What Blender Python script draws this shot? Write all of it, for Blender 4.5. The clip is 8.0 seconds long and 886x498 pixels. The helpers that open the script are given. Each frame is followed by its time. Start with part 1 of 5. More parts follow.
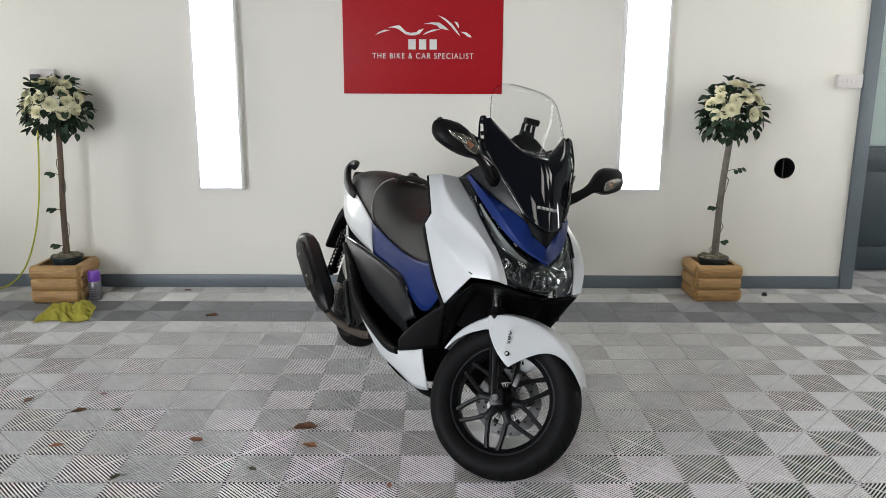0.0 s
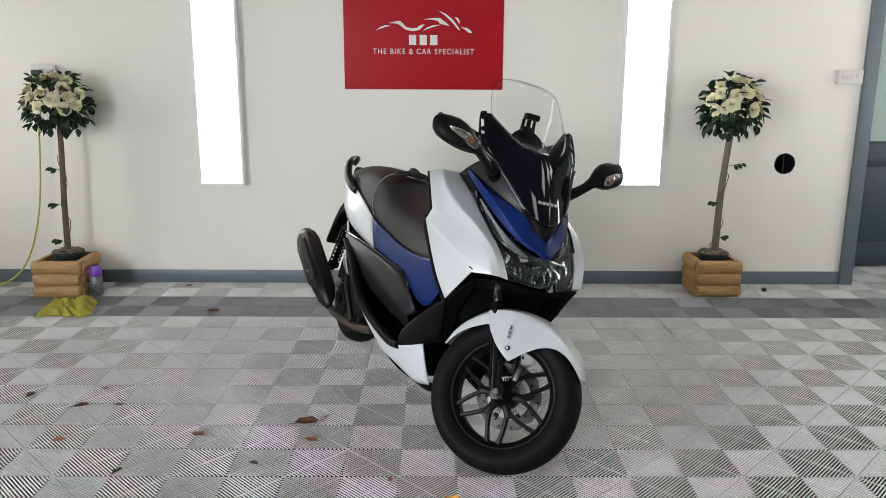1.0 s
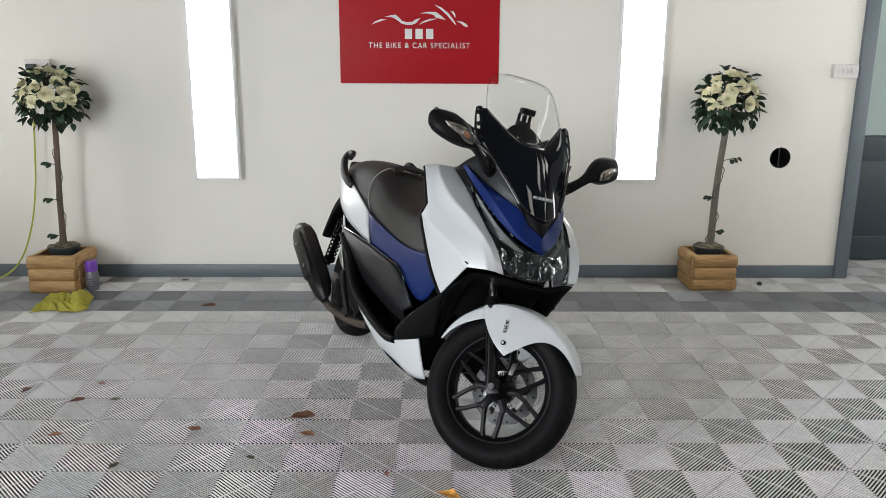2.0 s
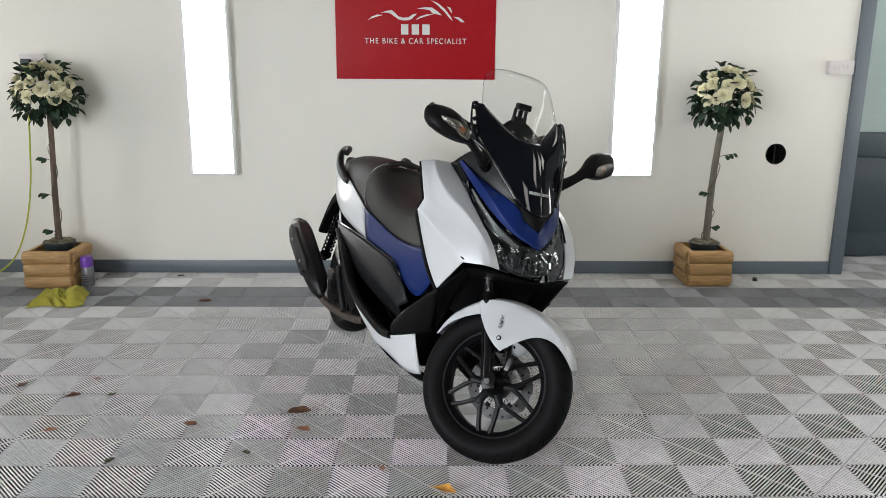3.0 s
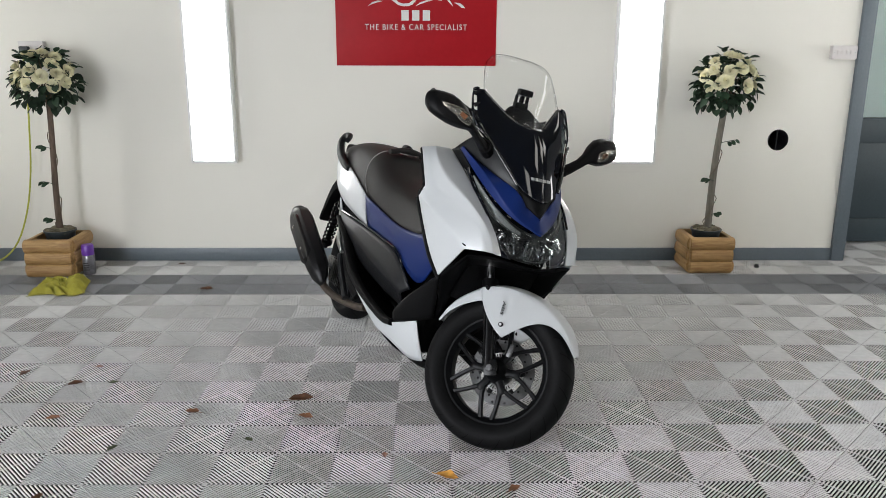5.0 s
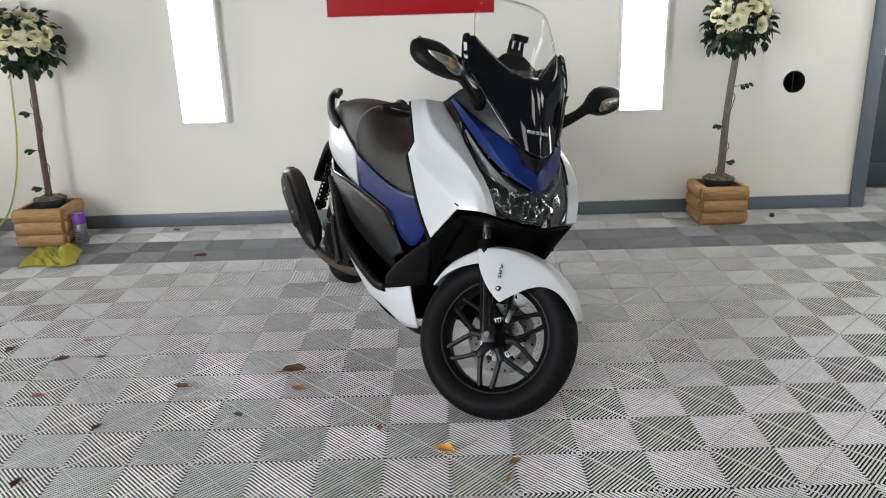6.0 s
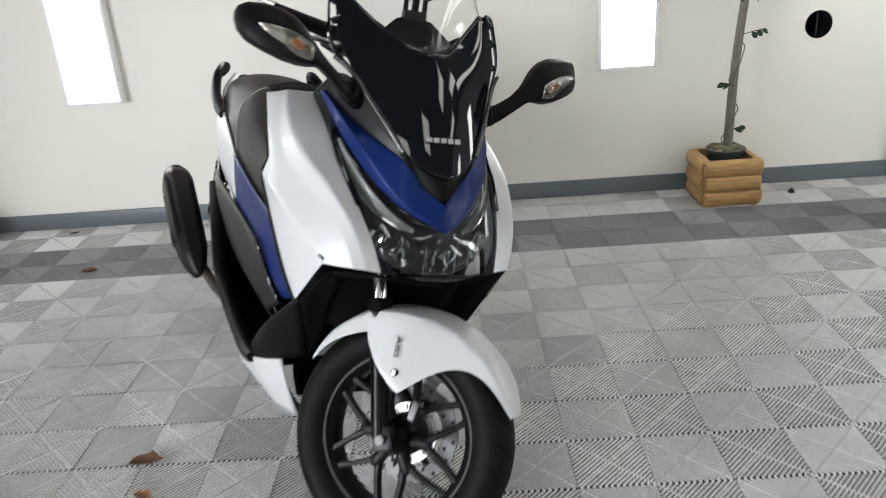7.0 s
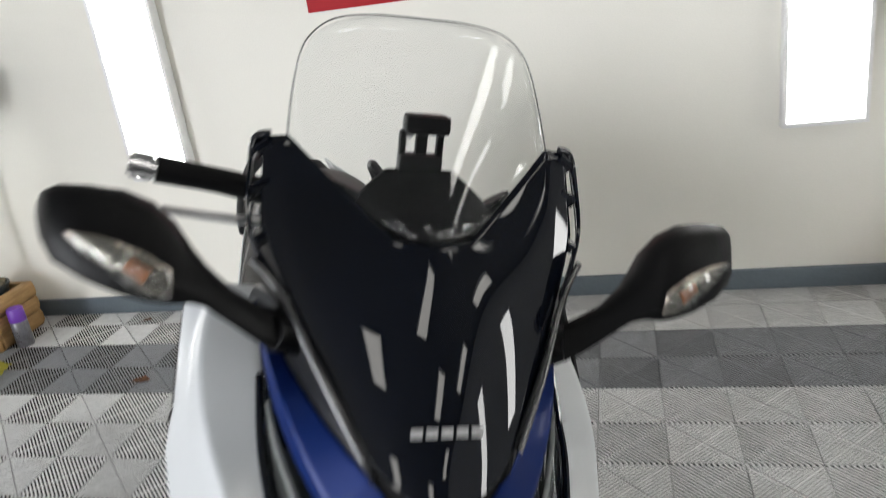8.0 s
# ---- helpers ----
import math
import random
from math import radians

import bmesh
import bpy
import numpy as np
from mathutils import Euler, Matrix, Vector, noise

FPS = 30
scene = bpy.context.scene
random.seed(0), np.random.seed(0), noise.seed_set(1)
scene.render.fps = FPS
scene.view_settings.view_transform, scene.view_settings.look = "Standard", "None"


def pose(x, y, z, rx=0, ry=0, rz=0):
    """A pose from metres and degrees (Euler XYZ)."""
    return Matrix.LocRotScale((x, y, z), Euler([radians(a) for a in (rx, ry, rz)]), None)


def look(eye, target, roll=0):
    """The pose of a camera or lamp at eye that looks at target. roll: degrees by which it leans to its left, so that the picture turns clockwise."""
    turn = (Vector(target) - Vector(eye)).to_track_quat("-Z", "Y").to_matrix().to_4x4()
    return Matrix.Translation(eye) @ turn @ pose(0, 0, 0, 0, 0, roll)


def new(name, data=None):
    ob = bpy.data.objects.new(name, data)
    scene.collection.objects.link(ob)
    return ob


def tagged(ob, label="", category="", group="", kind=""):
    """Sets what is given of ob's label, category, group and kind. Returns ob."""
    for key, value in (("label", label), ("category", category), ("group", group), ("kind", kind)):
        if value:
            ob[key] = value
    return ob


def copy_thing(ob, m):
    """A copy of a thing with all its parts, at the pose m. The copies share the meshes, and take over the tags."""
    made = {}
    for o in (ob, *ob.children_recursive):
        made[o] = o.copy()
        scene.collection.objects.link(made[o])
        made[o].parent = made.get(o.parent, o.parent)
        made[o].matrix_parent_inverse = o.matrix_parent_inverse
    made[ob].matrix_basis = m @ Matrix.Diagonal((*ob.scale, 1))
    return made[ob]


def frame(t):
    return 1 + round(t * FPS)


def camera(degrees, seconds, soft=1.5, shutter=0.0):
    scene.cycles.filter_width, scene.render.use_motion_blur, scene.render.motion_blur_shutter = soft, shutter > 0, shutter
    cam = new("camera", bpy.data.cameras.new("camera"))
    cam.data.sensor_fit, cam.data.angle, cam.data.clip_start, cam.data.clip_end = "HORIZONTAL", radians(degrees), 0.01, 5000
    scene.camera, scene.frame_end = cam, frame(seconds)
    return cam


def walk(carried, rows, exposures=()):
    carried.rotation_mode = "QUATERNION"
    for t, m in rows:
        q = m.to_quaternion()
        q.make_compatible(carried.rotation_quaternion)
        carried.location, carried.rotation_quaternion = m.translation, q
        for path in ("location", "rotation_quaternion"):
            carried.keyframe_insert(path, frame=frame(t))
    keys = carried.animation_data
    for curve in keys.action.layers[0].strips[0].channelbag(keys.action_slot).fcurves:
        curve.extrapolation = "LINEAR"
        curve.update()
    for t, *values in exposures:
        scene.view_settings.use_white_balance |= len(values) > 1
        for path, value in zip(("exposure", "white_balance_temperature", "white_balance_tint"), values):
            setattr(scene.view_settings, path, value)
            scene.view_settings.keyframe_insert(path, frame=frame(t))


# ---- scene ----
cam = camera(59.8, 8.0, soft=0.55, shutter=0.4)
PATH = [
    (0, (0.13, -0.228, 1.369), (0.147, 1.724, 0.934), 0.3),
    (0.5, (0.133, -0.234, 1.369), (0.147, 1.717, 0.929), 0.3),
    (1, (0.129, -0.238, 1.367), (0.145, 1.712, 0.922), 0.3),
    (1.5, (0.13, -0.239, 1.374), (0.15, 1.708, 0.92), 0.3),
    (3, (0.134, -0.243, 1.369), (0.168, 1.7, 0.899), 0.4),
    (3.5, (0.132, -0.241, 1.367), (0.169, 1.702, 0.893), 0.5),
    (4, (0.13, -0.243, 1.368), (0.167, 1.699, 0.89), 0.6),
    (4.5, (0.136, -0.242, 1.365), (0.168, 1.698, 0.88), 0.5),
    (4.7, (0.131, -0.24, 1.361), (0.163, 1.698, 0.87), 0.4),
    (5.8, (0.168, -0.159, 1.368), (0.176, 1.758, 0.795), -1.0),
    (6, (0.203, -0.071, 1.338), (0.199, 1.833, 0.726), -1.7),
    (6.5, (0.32, 0.327, 1.35), (0.309, 2.2, 0.649), -3.6),
    (7, (0.532, 0.802, 1.326), (0.493, 2.656, 0.578), -4.1),
    (7.5, (0.649, 1.276, 1.348), (0.338, 3.106, 0.605), -3.7),
    (8, (0.714, 1.741, 1.398), (0.251, 3.556, 0.697), -8.2),
]
walk(cam, [(t, look(eye, target, roll)) for t, eye, target, roll in PATH],
     [(0, -0.2), (4.7, -0.2), (6.5, 0.0), (7.3, 0.18), (8, 0.18)])

# ---- light ----
world = bpy.data.worlds.new("world")
world.use_nodes = True
sky = world.node_tree.nodes.new("ShaderNodeTexSky")
sky.sky_type, sky.sun_disc, sky.sun_elevation, sky.sun_rotation = "NISHITA", False, radians(35), radians(70)
world.node_tree.links.new(sky.outputs[0], world.node_tree.nodes["Background"].inputs[0])
world.node_tree.nodes["Background"].inputs[1].default_value = 0.12
scene.world = world

WALL_GLOW = 11.0      # wall LED panels
CEIL_FILL_GLOW = 4.6     # ceiling panels, added out of view as fill

# daylight in the garage opening
day = bpy.data.lights.new("daylight", "AREA")
day.shape, day.size, day.size_y, day.energy, day.color = "RECTANGLE", 3.9, 2.2, 410, (0.93, 0.95, 1.0)
new("daylight", day).matrix_basis = look((-3.45, -1.15, 1.13), (0, -1.15, 1.13))

# ---- materials ----
def nodes_of(name):
    m = bpy.data.materials.new(name)
    m.use_nodes = True
    t = m.node_tree
    return m, t.nodes, t.links, t.nodes["Principled BSDF"]


def surface(name, col, rough=0.5, metal=0.0, vary=0.12, scale=4.0, fine=70.0, bump=0.04, coat=0.0, spec=0.5,
            stretch=(1, 1, 1), world_space=False, island=0.0, rvary=0.12, bdist=0.002):
    """Principled surface with colour and gloss varied at two scales, and a fine relief."""
    m, n, l, b = nodes_of(name)
    if world_space:
        src = n.new("ShaderNodeNewGeometry").outputs["Position"]
    else:
        src = n.new("ShaderNodeTexCoord").outputs["Object"]
    mp = n.new("ShaderNodeMapping")
    mp.inputs["Scale"].default_value = stretch
    l.new(src, mp.inputs["Vector"])
    big, small = n.new("ShaderNodeTexNoise"), n.new("ShaderNodeTexNoise")
    big.inputs["Scale"].default_value, big.inputs["Detail"].default_value = scale, 3
    small.inputs["Scale"].default_value, small.inputs["Detail"].default_value = fine, 2
    for k in (big, small):
        l.new(mp.outputs[0], k.inputs["Vector"])
    add = n.new("ShaderNodeMath")
    add.operation = "ADD"
    l.new(big.outputs[0], add.inputs[0])
    l.new(small.outputs[0], add.inputs[1])
    half = n.new("ShaderNodeMath")
    half.operation = "MULTIPLY"
    half.inputs[1].default_value = 0.5
    l.new(add.outputs[0], half.inputs[0])
    fac = half.outputs[0]
    if island:
        g = n.new("ShaderNodeObjectInfo") if island > 0 else n.new("ShaderNodeNewGeometry")
        rnd = g.outputs["Random"] if island > 0 else g.outputs["Random Per Island"]
        mul = n.new("ShaderNodeMath")
        mul.operation = "MULTIPLY_ADD"
        mul.inputs[1].default_value = abs(island)
        l.new(rnd, mul.inputs[0])
        l.new(fac, mul.inputs[2])
        sub = n.new("ShaderNodeMath")
        sub.operation = "SUBTRACT"
        sub.inputs[1].default_value = abs(island) / 2
        l.new(mul.outputs[0], sub.inputs[0])
        fac = sub.outputs[0]
    ramp = n.new("ShaderNodeValToRGB")
    e = ramp.color_ramp.elements
    e[0].position, e[1].position = 0.3, 0.7
    e[0].color = [c * (1 - vary) for c in col] + [1]
    e[1].color = [min(1, c * (1 + vary)) for c in col] + [1]
    l.new(fac, ramp.inputs[0])
    l.new(ramp.outputs[0], b.inputs["Base Color"])
    mr = n.new("ShaderNodeMapRange")
    mr.inputs["To Min"].default_value, mr.inputs["To Max"].default_value = max(0.01, rough - rvary * rough), min(1, rough + rvary * rough)
    l.new(big.outputs[0], mr.inputs["Value"])
    l.new(mr.outputs[0], b.inputs["Roughness"])
    b.inputs["Metallic"].default_value = metal
    b.inputs["Specular IOR Level"].default_value = spec
    b.inputs["Coat Weight"].default_value = coat
    b.inputs["Coat Roughness"].default_value = 0.03
    if bump:
        bp = n.new("ShaderNodeBump")
        bp.inputs["Strength"].default_value, bp.inputs["Distance"].default_value = bump, bdist
        l.new(small.outputs[0], bp.inputs["Height"])
        l.new(bp.outputs[0], b.inputs["Normal"])
    return m


def glow(name, col, strength):
    m, n, l, b = nodes_of(name)
    b.inputs["Base Color"].default_value = (*col, 1)
    b.inputs["Emission Color"].default_value = (*col, 1)
    b.inputs["Emission Strength"].default_value = strength
    return m


def clear(name, col, rough=0.0, ior=1.45, weight=1.0):
    m, n, l, b = nodes_of(name)
    b.inputs["Base Color"].default_value = (*col, 1)
    b.inputs["Roughness"].default_value = rough
    b.inputs["IOR"].default_value = ior
    b.inputs["Transmission Weight"].default_value = weight
    return m


def thin_clear(name, tint, gloss):
    """A thin clear sheet: lets light straight through and mirrors a little, more at a glance."""
    m, n, l, b = nodes_of(name)
    n.remove(b)
    t, g, mix, lw = n.new("ShaderNodeBsdfTransparent"), n.new("ShaderNodeBsdfGlossy"), n.new("ShaderNodeMixShader"), n.new("ShaderNodeLayerWeight")
    t.inputs[0].default_value = (*tint, 1)
    g.inputs["Roughness"].default_value = 0.01
    p, s = n.new("ShaderNodeMath"), n.new("ShaderNodeMath")
    p.operation, s.operation = "POWER", "MULTIPLY_ADD"
    p.inputs[1].default_value, s.inputs[1].default_value, s.inputs[2].default_value = 4, 0.5, gloss
    lw.inputs["Blend"].default_value = 0.5
    l.new(lw.outputs["Facing"], p.inputs[0])
    l.new(p.outputs[0], s.inputs[0])
    l.new(s.outputs[0], mix.inputs[0])
    l.new(t.outputs[0], mix.inputs[1])
    l.new(g.outputs[0], mix.inputs[2])
    l.new(mix.outputs[0], n["Material Output"].inputs["Surface"])
    return m


def wood(name, light, dark):
    """Pine log wood: long grain, rings and knots."""
    m, n, l, b = nodes_of(name)
    tc = n.new("ShaderNodeTexCoord")
    mp = n.new("ShaderNodeMapping")
    mp.inputs["Scale"].default_value = (1.2, 9, 9)
    l.new(tc.outputs["Object"], mp.inputs[0])
    w = n.new("ShaderNodeTexNoise")
    w.inputs["Scale"].default_value, w.inputs["Detail"].default_value, w.inputs["Distortion"].default_value = 6, 5, 1.2
    l.new(mp.outputs[0], w.inputs["Vector"])
    info = n.new("ShaderNodeObjectInfo")
    w.noise_dimensions = "4D"
    l.new(info.outputs["Random"], w.inputs["W"])
    v = n.new("ShaderNodeTexVoronoi")
    v.inputs["Scale"].default_value = 9
    l.new(tc.outputs["Object"], v.inputs["Vector"])
    ramp = n.new("ShaderNodeValToRGB")
    e = ramp.color_ramp.elements
    e[0].position, e[1].position = 0.32, 0.66
    e[0].color, e[1].color = (*dark, 1), (*light, 1)
    l.new(w.outputs[0], ramp.inputs[0])
    knot = n.new("ShaderNodeValToRGB")
    k = knot.color_ramp.elements
    k[0].position, k[1].position = 0.03, 0.09
    k[0].color, k[1].color = (0.25, 0.16, 0.1, 1), (1, 1, 1, 1)
    l.new(v.outputs["Distance"], knot.inputs[0])
    mix = n.new("ShaderNodeMix")
    mix.data_type, mix.blend_type = "RGBA", "MULTIPLY"
    mix.inputs[0].default_value = 0.8
    l.new(ramp.outputs[0], mix.inputs[6])
    l.new(knot.outputs[0], mix.inputs[7])
    l.new(mix.outputs[2], b.inputs["Base Color"])
    b.inputs["Roughness"].default_value = 0.55
    bp = n.new("ShaderNodeBump")
    bp.inputs["Strength"].default_value, bp.inputs["Distance"].default_value = 0.25, 0.003
    l.new(w.outputs[0], bp.inputs["Height"])
    l.new(bp.outputs[0], b.inputs["Normal"])
    return m


M_WALL = surface("white_wall_paint", (0.79, 0.772, 0.705), 0.62, vary=0.035, scale=1.3, fine=180, bump=0.12, world_space=True)
# greys of the two unseen walls, set to hold down bounce light and reflections
M_SOUTH = surface("grey_wall_paint", (0.1, 0.104, 0.11), 0.6, vary=0.06, scale=1.3, fine=180, bump=0.1, world_space=True)
M_EAST = surface("east_wall_bounce_grey", (0.3, 0.3, 0.295), 0.65, vary=0.06, scale=1.3, fine=180, bump=0.1, world_space=True)
# unseen ceiling: dark grey keeps the bounce low and the black fairing's reflections dark
M_CEIL = surface("ceiling_dim_grey", (0.12, 0.12, 0.117), 0.7, vary=0.03, scale=1.0, fine=120, bump=0.08, world_space=True)
M_TRIM = surface("slate_grey_gloss_paint", (0.12, 0.147, 0.168), 0.38, vary=0.1, scale=3, fine=90, bump=0.05, world_space=True)
M_DOOR = surface("dark_grey_door_paint", (0.055, 0.075, 0.088), 0.4, vary=0.1, scale=3, fine=90, bump=0.05, world_space=True)
M_TILE = surface("light_grey_floor_plastic", (0.65, 0.65, 0.638), 0.32, vary=0.16, scale=2.2, fine=35, bump=0.05, world_space=True, island=0.12)
M_TILED = surface("dark_grey_floor_plastic", (0.24, 0.247, 0.26), 0.34, vary=0.16, scale=2.2, fine=35, bump=0.05, world_space=True, island=0.12)
# near black: the shade in the rib gaps is put into the slab's colour
M_GAP = surface("rib_gap_shade", (0.004, 0.004, 0.004), 0.95, vary=0.3, scale=5, fine=60, bump=0.0, world_space=True)
M_PLASTIC = surface("white_switch_plastic", (0.66, 0.63, 0.615), 0.35, vary=0.03, scale=8, bump=0.0)
M_LAMPFRAME = surface("lamp_frame_white", (0.78, 0.78, 0.77), 0.45, vary=0.04, scale=8, bump=0.02)
M_GLOW = glow("led_diffuser", (1.0, 1.0, 0.985), WALL_GLOW)
M_GLOWC = glow("ceiling_fill_diffuser", (1.0, 0.975, 0.92), CEIL_FILL_GLOW)
M_RED = surface("red_vinyl_banner", (0.37, 0.009, 0.015), 0.45, spec=0.15, vary=0.06, scale=2.5, fine=40, bump=0.05, world_space=True)
M_PRINT = surface("off_white_print", (0.72, 0.71, 0.69), 0.5, vary=0.04, bump=0.0)
M_PINE = wood("pine_log", (0.47, 0.29, 0.115), (0.3, 0.165, 0.062))
M_BARK = surface("grey_brown_bark", (0.12, 0.085, 0.062), 0.85, vary=0.45, scale=14, fine=90, bump=0.6, stretch=(1, 1, 0.25), bdist=0.004)
M_BARKG = surface("weathered_grey_bark", (0.15, 0.135, 0.11), 0.85, vary=0.4, scale=14, fine=90, bump=0.6, stretch=(1, 1, 0.25), bdist=0.004)
M_VINE = surface("vine_stem", (0.1, 0.075, 0.045), 0.8, vary=0.3, scale=20, bump=0.2)
M_LEAF = surface("silk_leaf_dark_green", (0.02, 0.04, 0.022), 0.6, vary=0.4, scale=12, fine=160, bump=0.2, island=-0.7, spec=0.2)
M_ROSE = surface("ivory_silk_petal", (0.8, 0.765, 0.53), 0.6, vary=0.08, scale=25, fine=200, bump=0.15, island=-0.3)
M_POT = surface("black_plastic_pot", (0.018, 0.026, 0.03), 0.4, vary=0.2, scale=15, bump=0.05)
M_MOSS = surface("pot_filling", (0.17, 0.15, 0.1), 0.95, vary=0.5, scale=30, fine=150, bump=0.8, island=-0.5)
M_CABLE = surface("yellow_green_cable", (0.42, 0.44, 0.05), 0.45, vary=0.1, scale=20, bump=0.0)
M_CLOTH = surface("yellow_microfibre", (0.36, 0.33, 0.045), 0.95, vary=0.2, scale=14, fine=420, bump=0.7, bdist=0.003)
M_PURPLE = surface("purple_cap", (0.17, 0.05, 0.42), 0.35, vary=0.06, bump=0.0)
M_CAN = surface("grey_can_print", (0.22, 0.22, 0.24), 0.35, metal=0.5, vary=0.3, scale=30, bump=0.0)
M_DEADLEAF = surface("dry_brown_leaf", (0.17, 0.075, 0.035), 0.8, vary=0.45, scale=40, bump=0.3, island=0.5)
M_GREENLEAF = surface("dull_green_leaf", (0.07, 0.085, 0.04), 0.75, vary=0.35, scale=40, bump=0.3)
M_TANLEAF = surface("pale_tan_leaf", (0.3, 0.25, 0.13), 0.8, vary=0.35, scale=40, bump=0.3)
M_GOLDLEAF = surface("ochre_leaf", (0.55, 0.27, 0.04), 0.7, vary=0.35, scale=40, bump=0.3)
M_BLACKBIT = surface("black_rubber_bit", (0.012, 0.012, 0.012), 0.6, vary=0.2, bump=0.1)
M_HOLE = surface("dark_duct", (0.012, 0.012, 0.014), 0.5, vary=0.2, bump=0.05)
M_BLIND = surface("pale_blind", (0.6, 0.66, 0.66), 0.6, vary=0.04, scale=3, bump=0.05)
M_PANE = thin_clear("door_glass", (0.95, 0.98, 0.97), 0.03)

# scooter materials
M_WHITE = surface("pearl_white_paint", (0.47, 0.487, 0.495), 0.3, vary=0.025, scale=5, fine=300, bump=0.012, coat=0.25)
M_BLUE = surface("metallic_blue_paint", (0.0035, 0.015, 0.092), 0.4, metal=0.15, vary=0.12, scale=8, fine=500, bump=0.02, coat=0.06, spec=0.12)
M_GLOSS = surface("gloss_black_plastic", (0.0015, 0.0025, 0.0055), 0.03, vary=0.2, scale=6, bump=0.0, spec=0.45)
M_LIP = surface("polished_black_edge", (0.02, 0.02, 0.022), 0.16, vary=0.1, bump=0.0, spec=0.9)
M_MATT = surface("matt_black_plastic", (0.004, 0.004, 0.0043), 0.44, vary=0.25, scale=9, fine=420, bump=0.2, spec=0.1)
M_SATIN = surface("satin_black_paint", (0.004, 0.004, 0.0045), 0.26, vary=0.2, scale=8, fine=200, bump=0.05, spec=0.18)
M_DARKIN = surface("black_inner_plastic", (0.002, 0.002, 0.0022), 0.6, vary=0.25, scale=9, fine=200, bump=0.1, spec=0.04)
M_GREYPL = surface("dark_grey_plastic", (0.009, 0.0095, 0.0105), 0.42, vary=0.15, scale=9, fine=420, bump=0.25, spec=0.2)
M_COWL = surface("dark_grey_satin_plastic", (0.008, 0.0085, 0.0095), 0.36, vary=0.15, scale=9, fine=420, bump=0.12, spec=0.26)
M_SEAT = surface("brown_black_seat_vinyl", (0.0095, 0.0086, 0.0083), 0.5, vary=0.22, scale=6, fine=260, bump=0.35, spec=0.25)
M_STITCH = surface("grey_stitching", (0.25, 0.24, 0.23), 0.8, vary=0.1, bump=0.0)
M_RUBBER = surface("tyre_rubber", (0.0045, 0.0045, 0.0048), 0.6, spec=0.09, vary=0.3, scale=10, fine=120, bump=0.25)
M_RIM = surface("black_alloy", (0.0035, 0.0037, 0.0042), 0.36, spec=0.12, metal=0.05, vary=0.2, scale=9, fine=150, bump=0.08)
M_DISC = surface("worn_disc_steel", (0.07, 0.07, 0.07), 0.42, metal=0.9, vary=0.3, scale=30, fine=200, bump=0.05)
M_NAME = surface("pale_grey_emblem", (0.33, 0.33, 0.33), 0.4, vary=0.06, bump=0.0)
M_STEEL = surface("brushed_steel", (0.5, 0.5, 0.5), 0.32, metal=1.0, vary=0.12, scale=20, fine=200, bump=0.05)
M_CHROME = surface("chrome", (0.75, 0.75, 0.76), 0.08, metal=1.0, vary=0.04, bump=0.0)
M_SILVERP = surface("silver_reflector", (0.6, 0.61, 0.62), 0.2, metal=1.0, vary=0.08, scale=40, fine=140, bump=0.2)
M_SCREEN = thin_clear("clear_polycarbonate", (0.985, 0.99, 0.99), 0.045)
M_EDGE = thin_clear("screen_edge_gloss", (0.5, 0.52, 0.52), 0.06)
M_LENS = thin_clear("clear_lamp_lens", (0.82, 0.84, 0.84), 0.025)
M_PIPE = surface("smoky_light_pipe", (0.16, 0.168, 0.16), 0.25, vary=0.25, scale=20, bump=0.05)
M_LAMPBACK = surface("grey_lamp_housing", (0.05, 0.051, 0.052), 0.35, metal=0.4, vary=0.35, scale=25, fine=90, bump=0.15)
M_AMBER = surface("amber_bulb", (0.3, 0.11, 0.045), 0.3, vary=0.2, scale=40, bump=0.0, coat=0.3)
M_EXH = surface("satin_black_exhaust", (0.008, 0.008, 0.0085), 0.38, spec=0.22, vary=0.2, scale=9, fine=120, bump=0.06)
M_RUSTY = surface("heat_tinted_pipe", (0.075, 0.058, 0.046), 0.5, metal=0.5, vary=0.4, scale=20, bump=0.2)
M_INDIC = surface("indicator_reflector", (0.34, 0.3, 0.26), 0.22, metal=0.85, vary=0.4, scale=90, fine=160, bump=0.5, stretch=(1, 0.3, 1), bdist=0.004)
M_MIRROR = surface("mirror_glass", (0.9, 0.9, 0.9), 0.02, metal=1.0, vary=0.01, bump=0.0)


# ---- building tools ----
def mesh_of(name, bm, material, smooth=True):
    me = bpy.data.meshes.new(name)
    bm.to_mesh(me)
    bm.free()
    for m in (material if isinstance(material, (list, tuple)) else [material]):
        me.materials.append(m)
    if smooth:
        me.polygons.foreach_set("use_smooth", [True] * len(me.polygons))
        me.set_sharp_from_angle(angle=radians(38))
    return me


def part(name, bm, material, parent=None, label="", smooth=True, at=None):
    ob = new(name, mesh_of(name, bm, material, smooth))
    if at is not None:
        ob.matrix_basis = at
    if parent is not None:
        ob.parent = parent
    if label:
        ob["label"] = label
    return ob


def empty(name, m=None):
    ob = new(name)
    ob.empty_display_size = 0.1
    if m is not None:
        ob.matrix_basis = m
    return ob


def box(x0, x1, y0, y1, z0, z1, bevel=0.0, seg=2, bm=None):
    bm = bm or bmesh.new()
    r = bmesh.ops.create_cube(bm, size=1)
    vs = r["verts"]
    for v in vs:
        v.co = Vector((x0 + (v.co.x + 0.5) * (x1 - x0), y0 + (v.co.y + 0.5) * (y1 - y0), z0 + (v.co.z + 0.5) * (z1 - z0)))
    if bevel:
        es = list({e for v in vs for e in v.link_edges})
        bmesh.ops.bevel(bm, geom=es, offset=bevel, segments=seg, profile=0.6, affect="EDGES")
    return bm


